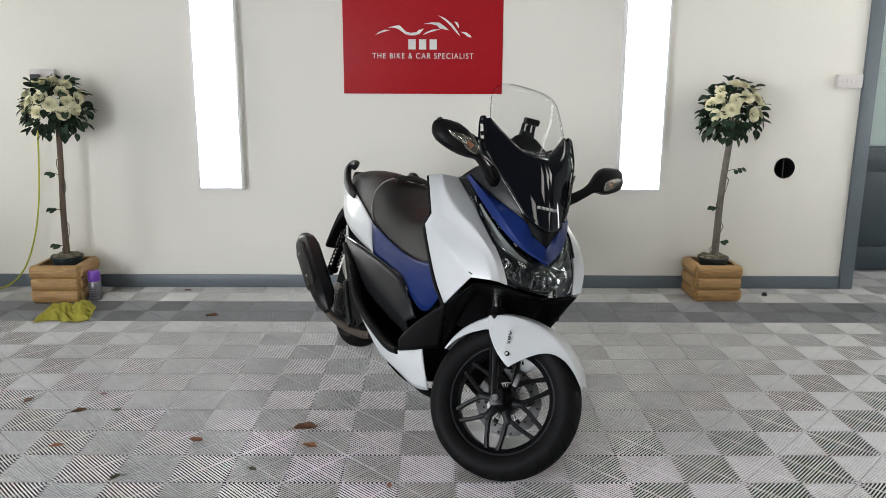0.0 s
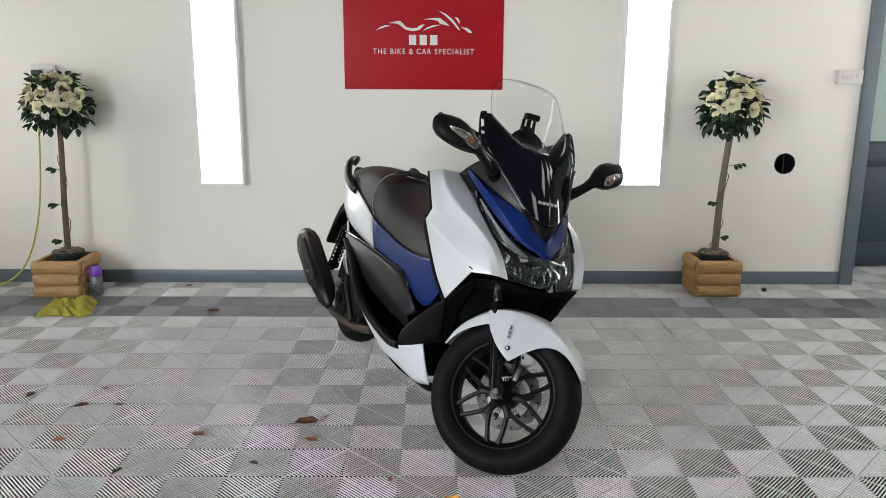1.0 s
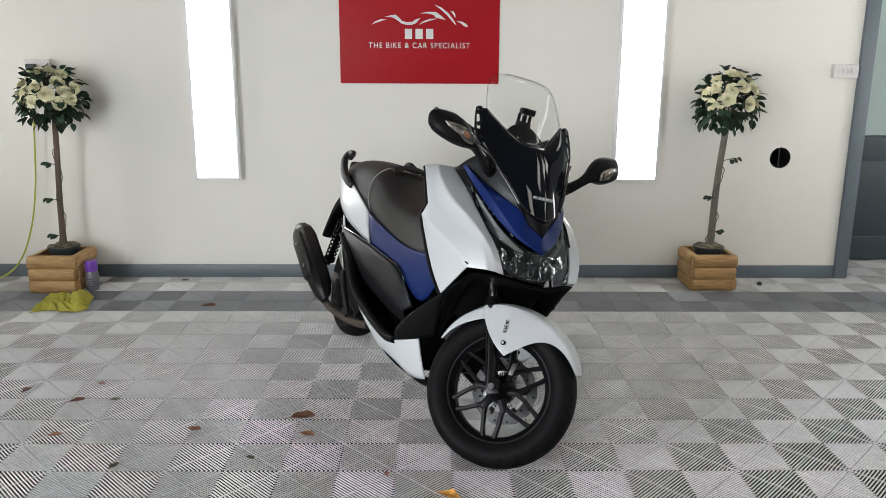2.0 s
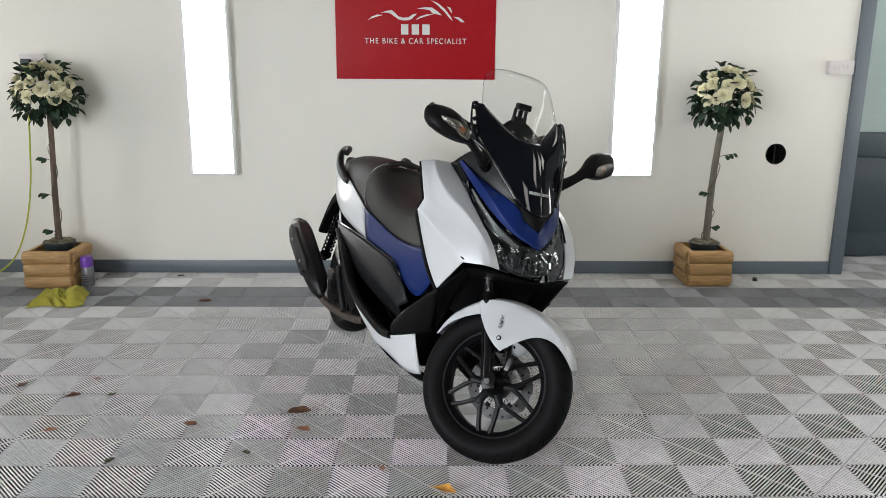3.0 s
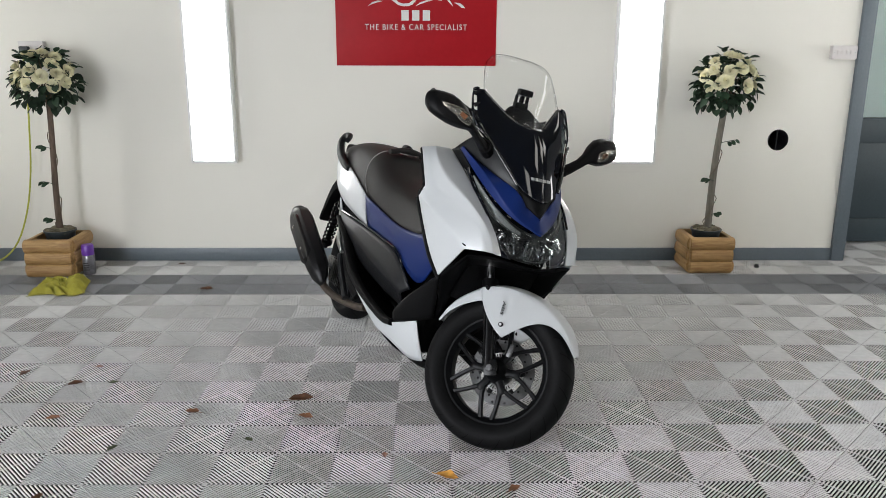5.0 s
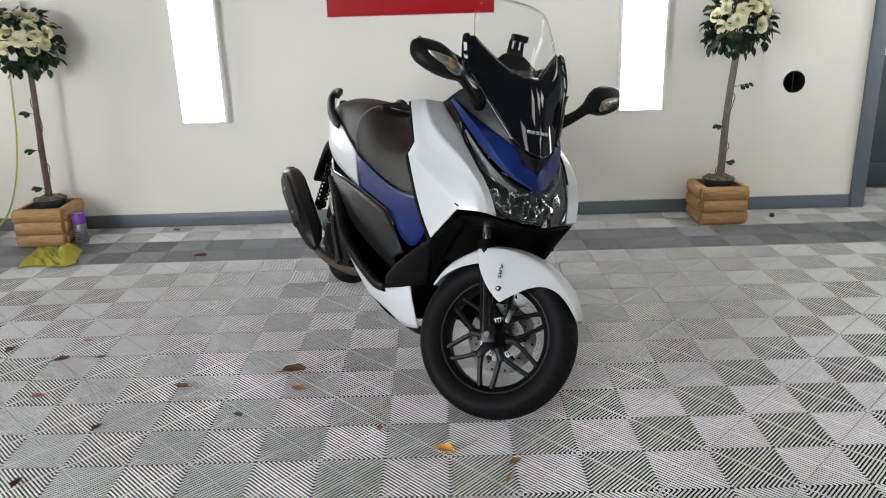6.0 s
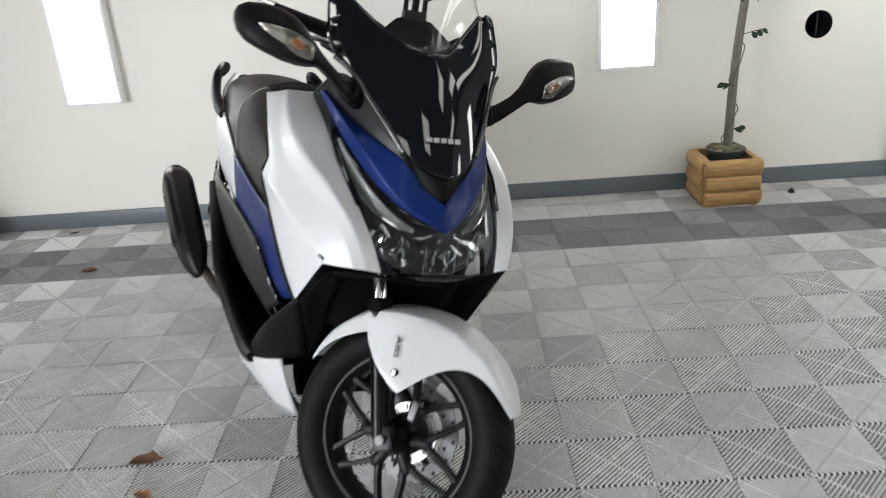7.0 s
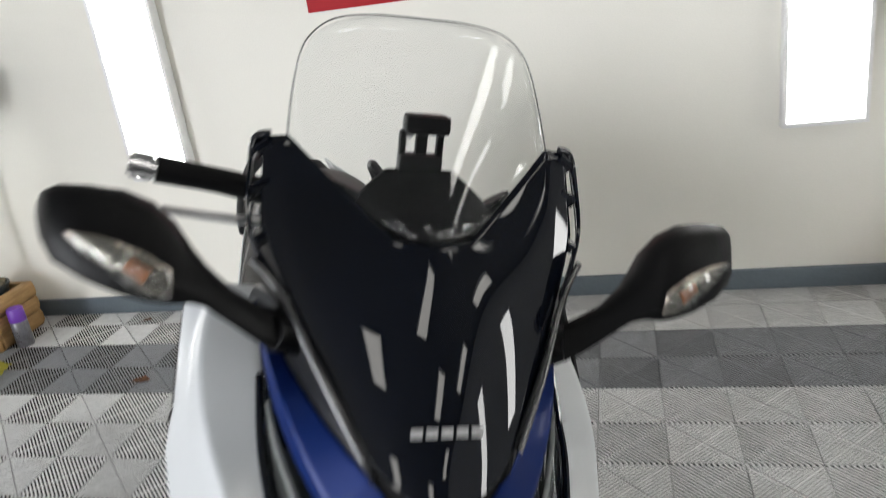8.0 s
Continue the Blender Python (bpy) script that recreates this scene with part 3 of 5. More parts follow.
# ---- planters and rose trees ----
def planter(x, y, w, d, turn, label):
    e = tagged(empty("planter", pose(x, y, 0.0, 0, 0, turn)), label, "planter", "log planters")
    r = 0.042
    random.seed(5)

    def log(a, b, k):
        bm = bmesh.new()
        rings = []
        a, b = Vector(a), Vector(b)
        dirn = (b - a).normalized()
        out = Vector((dirn.y, -dirn.x, 0))
        n = 16
        for s in (0, 0.012, 0.25, 0.5, 0.75, 0.988, 1):
            c = a.lerp(b, s)
            q = 0.9 if s in (0, 1) else 1.0
            wob = 0.0012 * math.sin(7 * s + k)
            ringp = []
            for i in range(n):
                g = -math.pi / 2 + math.pi * i / (n - 1)
                ringp.append(c + out * (max(0, math.cos(g)) ** 0.62 * 0.034 * q + wob) + Vector((0, 0, math.sin(g) * (r - 0.0015) * q)))
            ringp.append(c - out * 0.012 + Vector((0, 0, (r - 0.0015) * q)))
            ringp.append(c - out * 0.012 - Vector((0, 0, (r - 0.0015) * q)))
            rings.append(ringp)
        ring_loft(rings, bm=bm)
        ln = (b - a).length
        mid = (a + b) / 2
        rot = Matrix.Rotation(math.atan2(dirn.y, dirn.x), 4, "Z")
        m = Matrix.Translation(mid) @ rot
        bm.transform(m.inverted())
        part("log", bm, M_PINE, e, at=m)
    for k in range(3):
        z = 0.041 + 0.0745 * k
        j = 0.004 * math.sin(k * 2.1 + x)
        f = 0.012 if k == 2 else 0
        log((-w / 2 - 0.014 - f / 2, -d / 2 + j, z), (w / 2 + 0.014 + f / 2, -d / 2 + j, z), k)
        log((w / 2 + j, -d / 2, z), (w / 2 + j, d / 2 + f, z), k + 3)
        log((w / 2 + 0.014, d / 2, z), (-w / 2 - 0.014, d / 2, z), k + 6)
        log((-w / 2 + j, d / 2 + f, z), (-w / 2 + j, -d / 2, z), k + 9)
    part("floor_board", box(-w / 2 + 0.014, w / 2 - 0.014, -d / 2 + 0.014, d / 2 - 0.014, 0.004, 0.02), M_PINE, e, at=None, smooth=False)
    part("inner_board", box(-w / 2 + 0.014, w / 2 - 0.014, -d / 2 + 0.014, d / 2 - 0.014, 0.125, 0.14), M_POT, e, smooth=False)
    for sx in (-0.3, 0.28):
        part("nail", rod((sx * w, -d / 2 - 0.028, 0.042), (sx * w, -d / 2 - 0.024, 0.042), 0.0035), M_BLACKBIT, e)
    return e


planter(-2.207, 4.495, 0.25, 0.26, 1, "square log planter of honey-coloured half-round pine")
planter(1.895, 4.55, 0.238, 0.24, 0, "square log planter of honey-coloured half-round pine by the door")


def leaf_mesh(bm, m, length, width, fold=0.25, curl=0.2):
    """One leaf with a folded midrib and a curled tip."""
    prof = ((0, 0), (0.22, 0.8), (0.5, 1.0), (0.78, 0.68), (1.0, 0.0))
    mid, lft, rgt = [], [], []
    for t, w in prof:
        z = -curl * length * t * t
        mid.append(bm.verts.new(m @ Vector((t * length, 0, z))))
        if w > 0:
            lft.append(bm.verts.new(m @ Vector((t * length, w * width / 2, z + fold * w * width / 2))))
            rgt.append(bm.verts.new(m @ Vector((t * length, -w * width / 2, z + fold * w * width / 2))))
    for side, sg in ((lft, 1), (rgt, -1)):
        loop = lambda *v: bm.faces.new(v if sg > 0 else v[::-1])
        loop(mid[0], mid[1], side[0])
        for k in range(len(side) - 1):
            loop(mid[k + 1], mid[k + 2], side[k + 1], side[k])
        loop(mid[-2], mid[-1], side[-1])


def rose_mesh(rng):
    """A full-blown rose: whorls of cupped petals round a tight heart."""
    bm = bmesh.new()
    # petals per whorl, radius, base height, rise, outward curl
    for tier, (n, rad, z0, rise, curl) in enumerate(((2, 0.007, 0.008, 0.024, 0.0), (3, 0.013, 0.005, 0.026, 0.004), (4, 0.02, 0.002, 0.025, 0.008), (5, 0.026, -0.002, 0.024, 0.008), (6, 0.031, -0.007, 0.021, 0.011))):
        span = math.pi / n * 1.35
        for k in range(n):
            g0 = 2 * math.pi * (k + 0.4 * tier) / n + rng.uniform(-0.15, 0.15)
            lift = rng.uniform(0.9, 1.1)
            grid = []
            for i in range(6):
                v = i / 5
                row = []
                for j in range(7):
                    u = j / 3 - 1
                    wide = (0.45 + 0.55 * math.sin(math.pi * min(1, 0.25 + 0.55 * v)))
                    az = g0 + u * span * wide
                    lip = max(0, v - 0.6) / 0.4
                    rr = rad * (0.25 + 0.75 * math.sin(v * math.pi / 2)) * lift + curl * lip ** 1.5 * (1 - 0.35 * u * u) - 0.002 * u * tier / 4
                    z = z0 + rise * lift * v ** 1.15 * (1 - 0.28 * abs(u) ** 2.5) - curl * 0.45 * lip ** 2
                    row.append(bm.verts.new((rr * math.cos(az), rr * math.sin(az), z)))
                grid.append(row)
            for i in range(5):
                for j in range(6):
                    bm.faces.new((grid[i][j], grid[i][j + 1], grid[i + 1][j + 1], grid[i + 1][j]))
    return mesh_of("rose", bm, M_ROSE)


rose_rng = random.Random(4)
ROSES = [rose_mesh(rose_rng) for _ in range(4)]


def rose_tree(x, y, lean, bark, seed, label, crown, sprigs, roses, girth=1.0):
    rng = random.Random(seed)
    e = tagged(empty("rose_tree", Matrix.Translation((x, y, 0.148))), label, "artificial tree", "rose trees")
    top = 0.90
    pts = []
    for k in range(9):
        s = k / 8
        pts.append(((lean * s + 0.006 * math.sin(5 * s + seed), 0.004 * math.sin(4 * s), 0.03 + (top - 0.03) * s), (0.0195 - 0.004 * s + 0.0015 * math.sin(9 * s)) * girth, (0.0195 - 0.004 * s) * girth))
    part("trunk", loft(pts, n=14, up=(0, 1, 0), steps=4), bark, e)
    part("pot", lathe([(0.0, -0.004), (0.07, -0.004), (0.09, 0.1), (0.096, 0.1), (0.096, 0.112), (0.086, 0.112), (0.08, 0.09), (0.0, 0.088)], 32, axis="Z"), M_POT, e, "round black plastic pot")
    mo = bmesh.new()
    for k in range(60):
        g, r = rng.uniform(0, 6.28), 0.074 * math.sqrt(rng.random())
        s = rng.uniform(0.011, 0.022)
        bmesh.ops.create_icosphere(mo, subdivisions=1, radius=s, matrix=Matrix.Translation((r * math.cos(g), r * math.sin(g), 0.098 + rng.uniform(0, 0.02))) @ Matrix.Diagonal((1.3, 1, 0.7, 1)))
    tagged(part("moss", mo, M_MOSS, e), kind="stuff")
    # vine twisting up the trunk
    vine = []
    for k in range(22):
        s = k / 21
        z = 0.1 + 0.62 * s
        g = 2.2 * 2 * math.pi * s + seed
        rr = 0.021 + (0.012 if k % 5 == 2 else 0)
        vine.append((lean * (z / top) + rr * math.cos(g), rr * math.sin(g), z))
    part("vine", tube(vine, 0.0026, n=6, steps=2), M_VINE, e)
    for z, side, ln in sprigs:
        bm = bmesh.new()
        x0 = lean * z / top
        tip = (x0 + side * ln, -0.03, z - 0.0 + 0.02)
        tube([(x0, -0.012, z), (x0 + side * ln * 0.5, -0.025, z + 0.012), tip], 0.002, n=6, bm=bm)
        for k in range(3):
            m = Matrix.Translation(Vector((x0, -0.02, z)).lerp(Vector(tip), 0.5 + 0.25 * k)) @ Euler((rng.uniform(-0.6, 0.6) + 1.2, rng.uniform(0.2, 0.9), 0 if side > 0 else math.pi)).to_matrix().to_4x4()
            leaf_mesh(bm, m, 0.042, 0.026)
        part("sprig", bm, M_LEAF, e)
    cx, cz, rx, rz = crown
    bm = bmesh.new()
    for k in range(14):
        g, f = rng.uniform(0, 6.28), rng.uniform(0.2, 1.35)
        d = Vector((math.cos(g) * math.sin(f) * rx * 0.8, math.sin(g) * math.sin(f) * rx * 0.75, math.cos(f) * rz * 0.8))
        base = Vector((lean, 0, top - 0.03))
        tube([base, base.lerp(Vector((cx, 0, cz)) + d, 0.5) + Vector((0, 0, 0.02)), Vector((cx, 0, cz)) + d], 0.003, n=5, bm=bm, steps=2)
    part("branch", bm, M_VINE, e)
    lv = bmesh.new()
    for k in range(300):
        g = rng.uniform(0, 2 * math.pi)
        f = math.acos(rng.uniform(-0.85, 1.0))
        q = rng.uniform(0.55, 1.0)
        c = Vector((cx + math.cos(g) * math.sin(f) * rx * q, math.sin(g) * math.sin(f) * rx * 0.85 * q, cz + math.cos(f) * rz * q))
        out = (c - Vector((cx, 0, cz - 0.05))).normalized()
        m = Matrix.Translation(c) @ (out + Vector((rng.uniform(-0.8, 0.8), rng.uniform(-0.8, 0.8), rng.uniform(-1.3, 0.1)))).to_track_quat("X", "Z").to_matrix().to_4x4() @ Matrix.Rotation(rng.uniform(-0.7, 0.7), 4, "X")
        s = rng.uniform(0.8, 1.25)
        leaf_mesh(lv, m, 0.058 * s, 0.042 * s, curl=rng.uniform(0, 0.45))
    tagged(part("foliage", lv, M_LEAF, e, "dark green silk leaves"), kind="stuff")
    for k, (u, v, s) in enumerate(roses):
        # u round the crown (degrees from the front), v above its middle
        g, f = radians(u), radians(v)
        d = Vector((math.sin(g) * math.cos(f), -math.cos(g) * math.cos(f), math.sin(f)))
        c = Vector((cx + d.x * rx * 0.93, d.y * rx * 0.82, cz + d.z * rz * 0.93))
        s *= 0.96
        ob = new("rose", ROSES[k % 4])
        ob.matrix_basis = Matrix.Translation(c - d * 0.012) @ (d + Vector((0, 0, 0.12))).to_track_quat("Z", "Y").to_matrix().to_4x4() @ Matrix.Rotation(k * 1.7, 4, "Z") @ Matrix.Diagonal((s, s, s, 1))
        ob.parent = e
    return e


front_roses = [(-30, 12, 1.15), (-14, -8, 1.05), (-6, 20, 1.2), (14, 8, 1.15), (-42, -6, 0.95), (38, -10, 1.05), (48, 14, 1.1), (40, 32, 1.05), (-55, 26, 1.05), (-78, 2, 1.1),
               (64, -2, 1.05), (78, 18, 1.0), (-18, 58, 1.05), (22, 66, 0.95), (-60, 55, 0.9), (62, 50, 0.95), (120, 25, 1), (165, 20, 1), (-130, 20, 1), (-160, 50, 1), (150, 55, 1)]
rose_tree(-2.203, 4.53, 0.022, M_BARK, 3, "artificial rose tree with ivory blooms and brown stem", (0.02, 1.03, 0.188, 0.198), ((0.62, -1, 0.05), (0.4, -1, 0.06), (0.17, -1, 0.05)), front_roses)
right_roses = [(-18, 6, 1.2), (-10, 24, 1.05), (16, 30, 1.2), (30, -4, 1.15), (-52, -6, 0.95), (-66, 14, 1.1), (-46, 28, 1.1), (-32, -2, 0.85), (50, 26, 1.1), (70, 12, 1.05), (82, -8, 0.95),
               (-8, 66, 1.1), (28, 62, 1.0), (-60, 48, 0.9), (62, 48, 0.9), (130, 20, 1), (170, 15, 1), (-130, 20, 1), (-165, 50, 1)]
rose_tree(1.9, 4.56, 0.045, M_BARKG, 8, "artificial rose tree with ivory blooms and grey stem", (0.04, 1.025, 0.188, 0.198), ((0.66, 1, 0.085), (0.42, -1, 0.06), (0.2, 1, 0.035)), right_roses, 1.2)


# ---- small things on the floor ----
def spray_can(x, y):
    e = tagged(empty("spray_can", Matrix.Translation((x, y, 0))), "grey spray can with purple cap beside the planter", "spray can")
    part("body", lathe([(0, 0), (0.035, 0), (0.0375, 0.004), (0.0375, 0.115), (0.035, 0.122), (0, 0.122)], 28, axis="Z"), M_CAN, e)
    part("cap", lathe([(0, 0.1225), (0.036, 0.1225), (0.0375, 0.13), (0.036, 0.178), (0.032, 0.186), (0, 0.186)], 28, axis="Z"), M_PURPLE, e, "purple plastic cap")
    for k in range(4):
        part("print_bar", box(-0.018, 0.018 - 0.006 * (k % 2), -0.0385, -0.0377, 0.03 + 0.014 * k, 0.035 + 0.014 * k), M_LAMPBACK, e, smooth=False)


spray_can(-2.0, 4.43)


def cloth(x, y, turn):
    bm = bmesh.new()
    nx, ny = 70, 56
    rows = []
    for i in range(ny):
        row = []
        for j in range(nx):
            u, v = j / (nx - 1), i / (ny - 1)
            px, py = (u - 0.5) * 0.29, (v - 0.5) * 0.24
            w = noise.noise(Vector((px * 8, py * 10, 0.3)))
            fold = (0.5 + 0.5 * math.sin(125 * (py + 0.45 * px) + 2.6 * math.sin(19 * px) + 4 * w)) ** 1.5 * 0.034 + 0.026 * noise.noise(Vector((px * 24, py * 30, 2.1)))
            roll = 0.034 * math.exp(-((px - 0.1) / 0.045) ** 2 - ((py - 0.045) / 0.045) ** 2)
            edge = min(u, 1 - u, v, 1 - v)
            z = 0.004 + max(0, 0.006 + 0.006 * w + fold + roll + 0.012 * v) * min(1, edge * 7 + 0.2)
            sk = 0.05 * math.sin(u * 4.5 + 0.5) * (v - 0.4) + 0.02 * w
            row.append(bm.verts.new((px + sk * 0.6, py + 0.035 * math.sin(u * 6.0) + 0.04 * u, z)))
        rows.append(row)
    for i in range(ny - 1):
        for j in range(nx - 1):
            bm.faces.new((rows[i][j], rows[i][j + 1], rows[i + 1][j + 1], rows[i + 1][j]))
    ob = part("cleaning_cloth", bm, M_CLOTH, at=pose(x, y, 0.0, 0, 0, turn))
    k = ob.modifiers.new("thickness", "SOLIDIFY")
    k.thickness, k.offset = 0.003, 1
    tagged(ob, "crumpled yellow microfibre cloth on the floor", "cloth")


cloth(-2.015, 4.065, 8)


def dry_leaf(x, y, s, turn, mat, label, seed):
    rng = random.Random(seed)
    bm = bmesh.new()
    n = 9
    rows = []
    for i in range(n):
        t = i / (n - 1)
        w = 0.5 * math.sin(math.pi * min(1, t * 0.93 + 0.04)) * (0.9 + 0.14 * math.sin(t * 11 + seed))
        row = []
        for j in range(5):
            u = j / 2 - 1
            row.append(bm.verts.new((t - 0.5, u * w * 0.62, 0.05 + 0.5 * u * u * w + 0.3 * abs(t - 0.5) ** 1.5 + 0.05 * rng.random())))
        rows.append(row)
    for i in range(n - 1):
        for j in range(4):
            bm.faces.new((rows[i][j], rows[i][j + 1], rows[i + 1][j + 1], rows[i + 1][j]))
    tube([(-0.75, 0.02, 0.12), (-0.5, 0, 0.13), (0.4, 0, 0.1)], 0.018, n=5, bm=bm, steps=2)
    bm.transform(Matrix.Diagonal((s, s, s * 0.8, 1)))
    ob = part("fallen_leaf", bm, mat, at=pose(x, y, 0.0005, 0, 0, turn))
    tagged(ob, label, "leaf", "fallen leaves")


for k, (x, y, s, tn) in enumerate(((-0.385, 2.60, 0.095, 10), (-0.345, 2.457, 0.06, -20), (-1.353, 2.765, 0.06, 30), (-1.617, 2.873, 0.055, 70), (-1.3, 2.455, 0.05, 15), (-0.788, 2.502, 0.055, 170),
                                   (-1.489, 4.63, 0.045, 20), (-1.173, 4.075, 0.075, 5), (0.399, 1.951, 0.05, 40), (-0.028, 2.169, 0.035, 100), (-1.329, 2.945, 0.035, 0), (-1.094, 1.913, 0.05, 80))):
    dry_leaf(x, y, s, tn, M_DEADLEAF, "curled dry brown leaf on the tiles", k)
for k, (x, y, sz, tn) in enumerate(((-1.201, 2.778, 0.04, 15), (-0.985, 2.224, 0.045, 60), (-0.522, 2.281, 0.038, -30))):
    dry_leaf(x, y, sz, tn, M_GREENLEAF, "small dull green leaf on the tiles", 60 + k)
dry_leaf(0.374, 1.866, 0.045, 70, M_TANLEAF, "small pale tan leaf on the tiles", 70)
dry_leaf(0.187, 2.022, 0.075, -25, M_GOLDLEAF, "curled ochre leaf on the tiles", 40)
bit = lathe([(0, 0), (0.016, 0), (0.018, 0.006), (0.012, 0.012), (0.011, 0.02), (0, 0.022)], 18, axis="Z")
tagged(part("rubber_stop", bit, M_BLACKBIT, at=Matrix.Translation((2.253, 4.56, 0))), "small black rubber stopper on the floor", "stopper")


# ---- the scooter ----
# Local frame: x ahead, y to its left, z up; the origin lies under the rear tyre. It leans to its left on the side stand.
HEAD, LEAN_L = radians(-64.33), radians(13.94)
BIKE = Matrix.Translation((-0.3107, 3.6136, 0.0)) @ Matrix.Rotation(HEAD, 4, "Z") @ Matrix.Rotation(-LEAN_L, 4, "X")
scooter = tagged(empty("scooter", BIKE), "white and blue maxi scooter leaning on its side stand", "scooter")
# steering: turned to the left round the inclined head
STEER, RAKE = radians(40.5), radians(26.5)
head_axis = Vector((-math.sin(RAKE), 0, math.cos(RAKE)))
head_point = Vector((1.430, -0.008, 0.257))
TURNED = Matrix.Translation(head_point) @ Matrix.Rotation(STEER, 4, head_axis) @ Matrix.Translation(-head_point)
FRONT = Matrix.Translation((1.462, -0.008, 0.257)) @ Matrix.Rotation(STEER, 4, head_axis)     # hub of the front wheel, turned
REAR = Matrix.Translation((0, 0, 0.275))


def wheel(name, hub, width, label):
    """Rim with six Y spokes, tyre, disc and tone ring."""
    hw = width / 2
    w = part(name, lathe([(0.196, -hw * 0.62), (0.2, -hw * 0.5), (0.186, -hw * 0.42), (0.176, -hw * 0.3), (0.176, hw * 0.3), (0.186, hw * 0.42), (0.2, hw * 0.5), (0.196, hw * 0.62), (0.184, hw * 0.6), (0.168, hw * 0.34),
                              (0.166, 0), (0.168, -hw * 0.34), (0.184, -hw * 0.6)], 64), M_RIM, scooter, label, at=hub)
    prof = []
    for k in range(17):
        g = math.pi * (k / 16) - math.pi / 2
        prof.append((0.2 + 0.075 * max(0, math.cos(g)) ** 0.62, hw * math.sin(g) * (1.0 if abs(math.sin(g)) < 0.99 else 0.8)))
    prof += [(0.19, hw * 0.6), (0.19, -hw * 0.6)]
    part("tyre", lathe(prof, 72), M_RUBBER, w, "black road tyre with tread grooves")
    # tread grooves: slim dark channels laid over the crown
    gm = bmesh.new()
    for k in range(26):
        a0 = 2 * math.pi * k / 26
        for sgn in (-1, 1):
            row = []
            for i in range(6):
                s = i / 5
                f = sgn * (0.1 + 0.86 * s)
                a = a0 + (0.5 * math.pi / 26 if sgn > 0 else 0) + 0.17 * s
                rr = 0.2 + 0.075 * math.cos(f * 1.25) ** 0.62 + 0.0006
                y = hw * math.sin(f * 1.25)
                wd = 0.011 * (1 - 0.55 * s)
                row.append([(rr * math.cos(a + d), y, rr * math.sin(a + d)) for d in (-wd, wd)])
            vs = [[gm.verts.new(p) for p in r] for r in row]
            for a, b in zip(vs, vs[1:]):
                gm.faces.new((a[0], a[1], b[1], b[0]))
    tagged(part("tread", gm, M_DARKIN, w), kind="stuff")
    part("hub", lathe([(0.0, -0.062), (0.022, -0.062), (0.03, -0.055), (0.046, -0.03), (0.052, 0.02), (0.046, 0.055), (0.0, 0.06)], 32), M_RIM, w)
    for k in range(6):
        g = radians(60 * k + 12)
        P = lambda r, a, y: Vector((r * math.cos(a), y, r * math.sin(a)))
        part("spoke_stem", loft([(P(.03, g, -.022), .014, .02), (P(.055, g, -.026), .0125, .0145), (P(.08, g, -.026), .0115, .015), (P(.09, g, -.025), .009, .012)], n=12, power=3.5, up=(0, 1, 0)), M_RIM, w)
        for sg in (-1, 1):
            part("spoke", loft([(P(.072, g + sg * .07, -.026), .0105, .0085), (P(.1, g + sg * .2, -.024), .0105, .0078), (P(.14, g + sg * .33, -.018), .0105, .0076), (P(.18, g + sg * .415, -.012), .013, .0095)], n=10, power=3.5, up=(0, 1, 0)), M_RIM, w)
    return w


def disc(w, y, r0, r1):
    d = bmesh.new()
    n = 60
    rings = []
    for k in range(n):
        g = 2 * math.pi * k / n
        q = r1 - (0.004 if k % 6 < 2 else 0)
        rings.append([(r * math.cos(g), yy, r * math.sin(g)) for r, yy in ((r0, y - 0.002), (q, y - 0.002), (q, y + 0.002), (r0, y + 0.002))])
    ring_loft(rings + [rings[0]], caps=False, bm=d)
    bmesh.ops.remove_doubles(d, verts=d.verts, dist=1e-5)
    p = part("brake_disc", d, M_DISC, w, "drilled steel brake disc")
    h = bmesh.new()
    for k in range(30):
        g = 2 * math.pi * k / 30
        r = r0 + (r1 - r0) * (0.28 + 0.44 * (k % 2))
        rod((r * math.cos(g), y - 0.0032, r * math.sin(g)), (r * math.cos(g), y + 0.0032, r * math.sin(g)), 0.0045, n=8, bm=h)
    tagged(part("drilling", h, M_DARKIN, p), kind="stuff")
    c = bmesh.new()
    for k in range(6):
        g = radians(60 * k + 10)
        loft([(Vector((0.04 * math.cos(g), y - 0.004, 0.04 * math.sin(g))), 0.004, 0.012), (Vector(((r0 + 0.006) * math.cos(g + 0.2), y - 0.003, (r0 + 0.006) * math.sin(g + 0.2))), 0.004, 0.009)], n=8, up=(0, 1, 0), bm=c)
    part("disc_carrier", c, M_RIM, p)


front_wheel = wheel("front_wheel", FRONT, 0.12, "black alloy wheel with six split spokes")
disc(front_wheel, 0.058, 0.082, 0.122)
tone = bmesh.new()
for k in range(44):
    g = 2 * math.pi * k / 44
    loft([(Vector((0.054 * math.cos(g), 0.045, 0.054 * math.sin(g))), 0.0015, 0.0022), (Vector((0.067 * math.cos(g), 0.045, 0.067 * math.sin(g))), 0.0015, 0.0026)], n=6, up=(0, 1, 0), steps=1, bm=tone)
lathe([(0.067, 0.043), (0.071, 0.043), (0.071, 0.047), (0.067, 0.047)], 44, bm=tone)
lathe([(0.05, 0.043), (0.054, 0.043), (0.054, 0.047), (0.05, 0.047)], 44, bm=tone)
part("tone_ring", tone, M_STEEL, front_wheel, "slotted steel sensor ring")
part("axle", rod((0, -0.098, 0), (0, 0.098, 0), 0.011), M_STEEL, front_wheel)
part("axle_bolt", rod((0, -0.118, 0), (0, -0.1, 0), 0.0125, n=6, bevel=0.002), M_DISC, front_wheel, "steel hexagon bolt")
rear_wheel = wheel("rear_wheel", REAR, 0.14, "black alloy rear wheel")
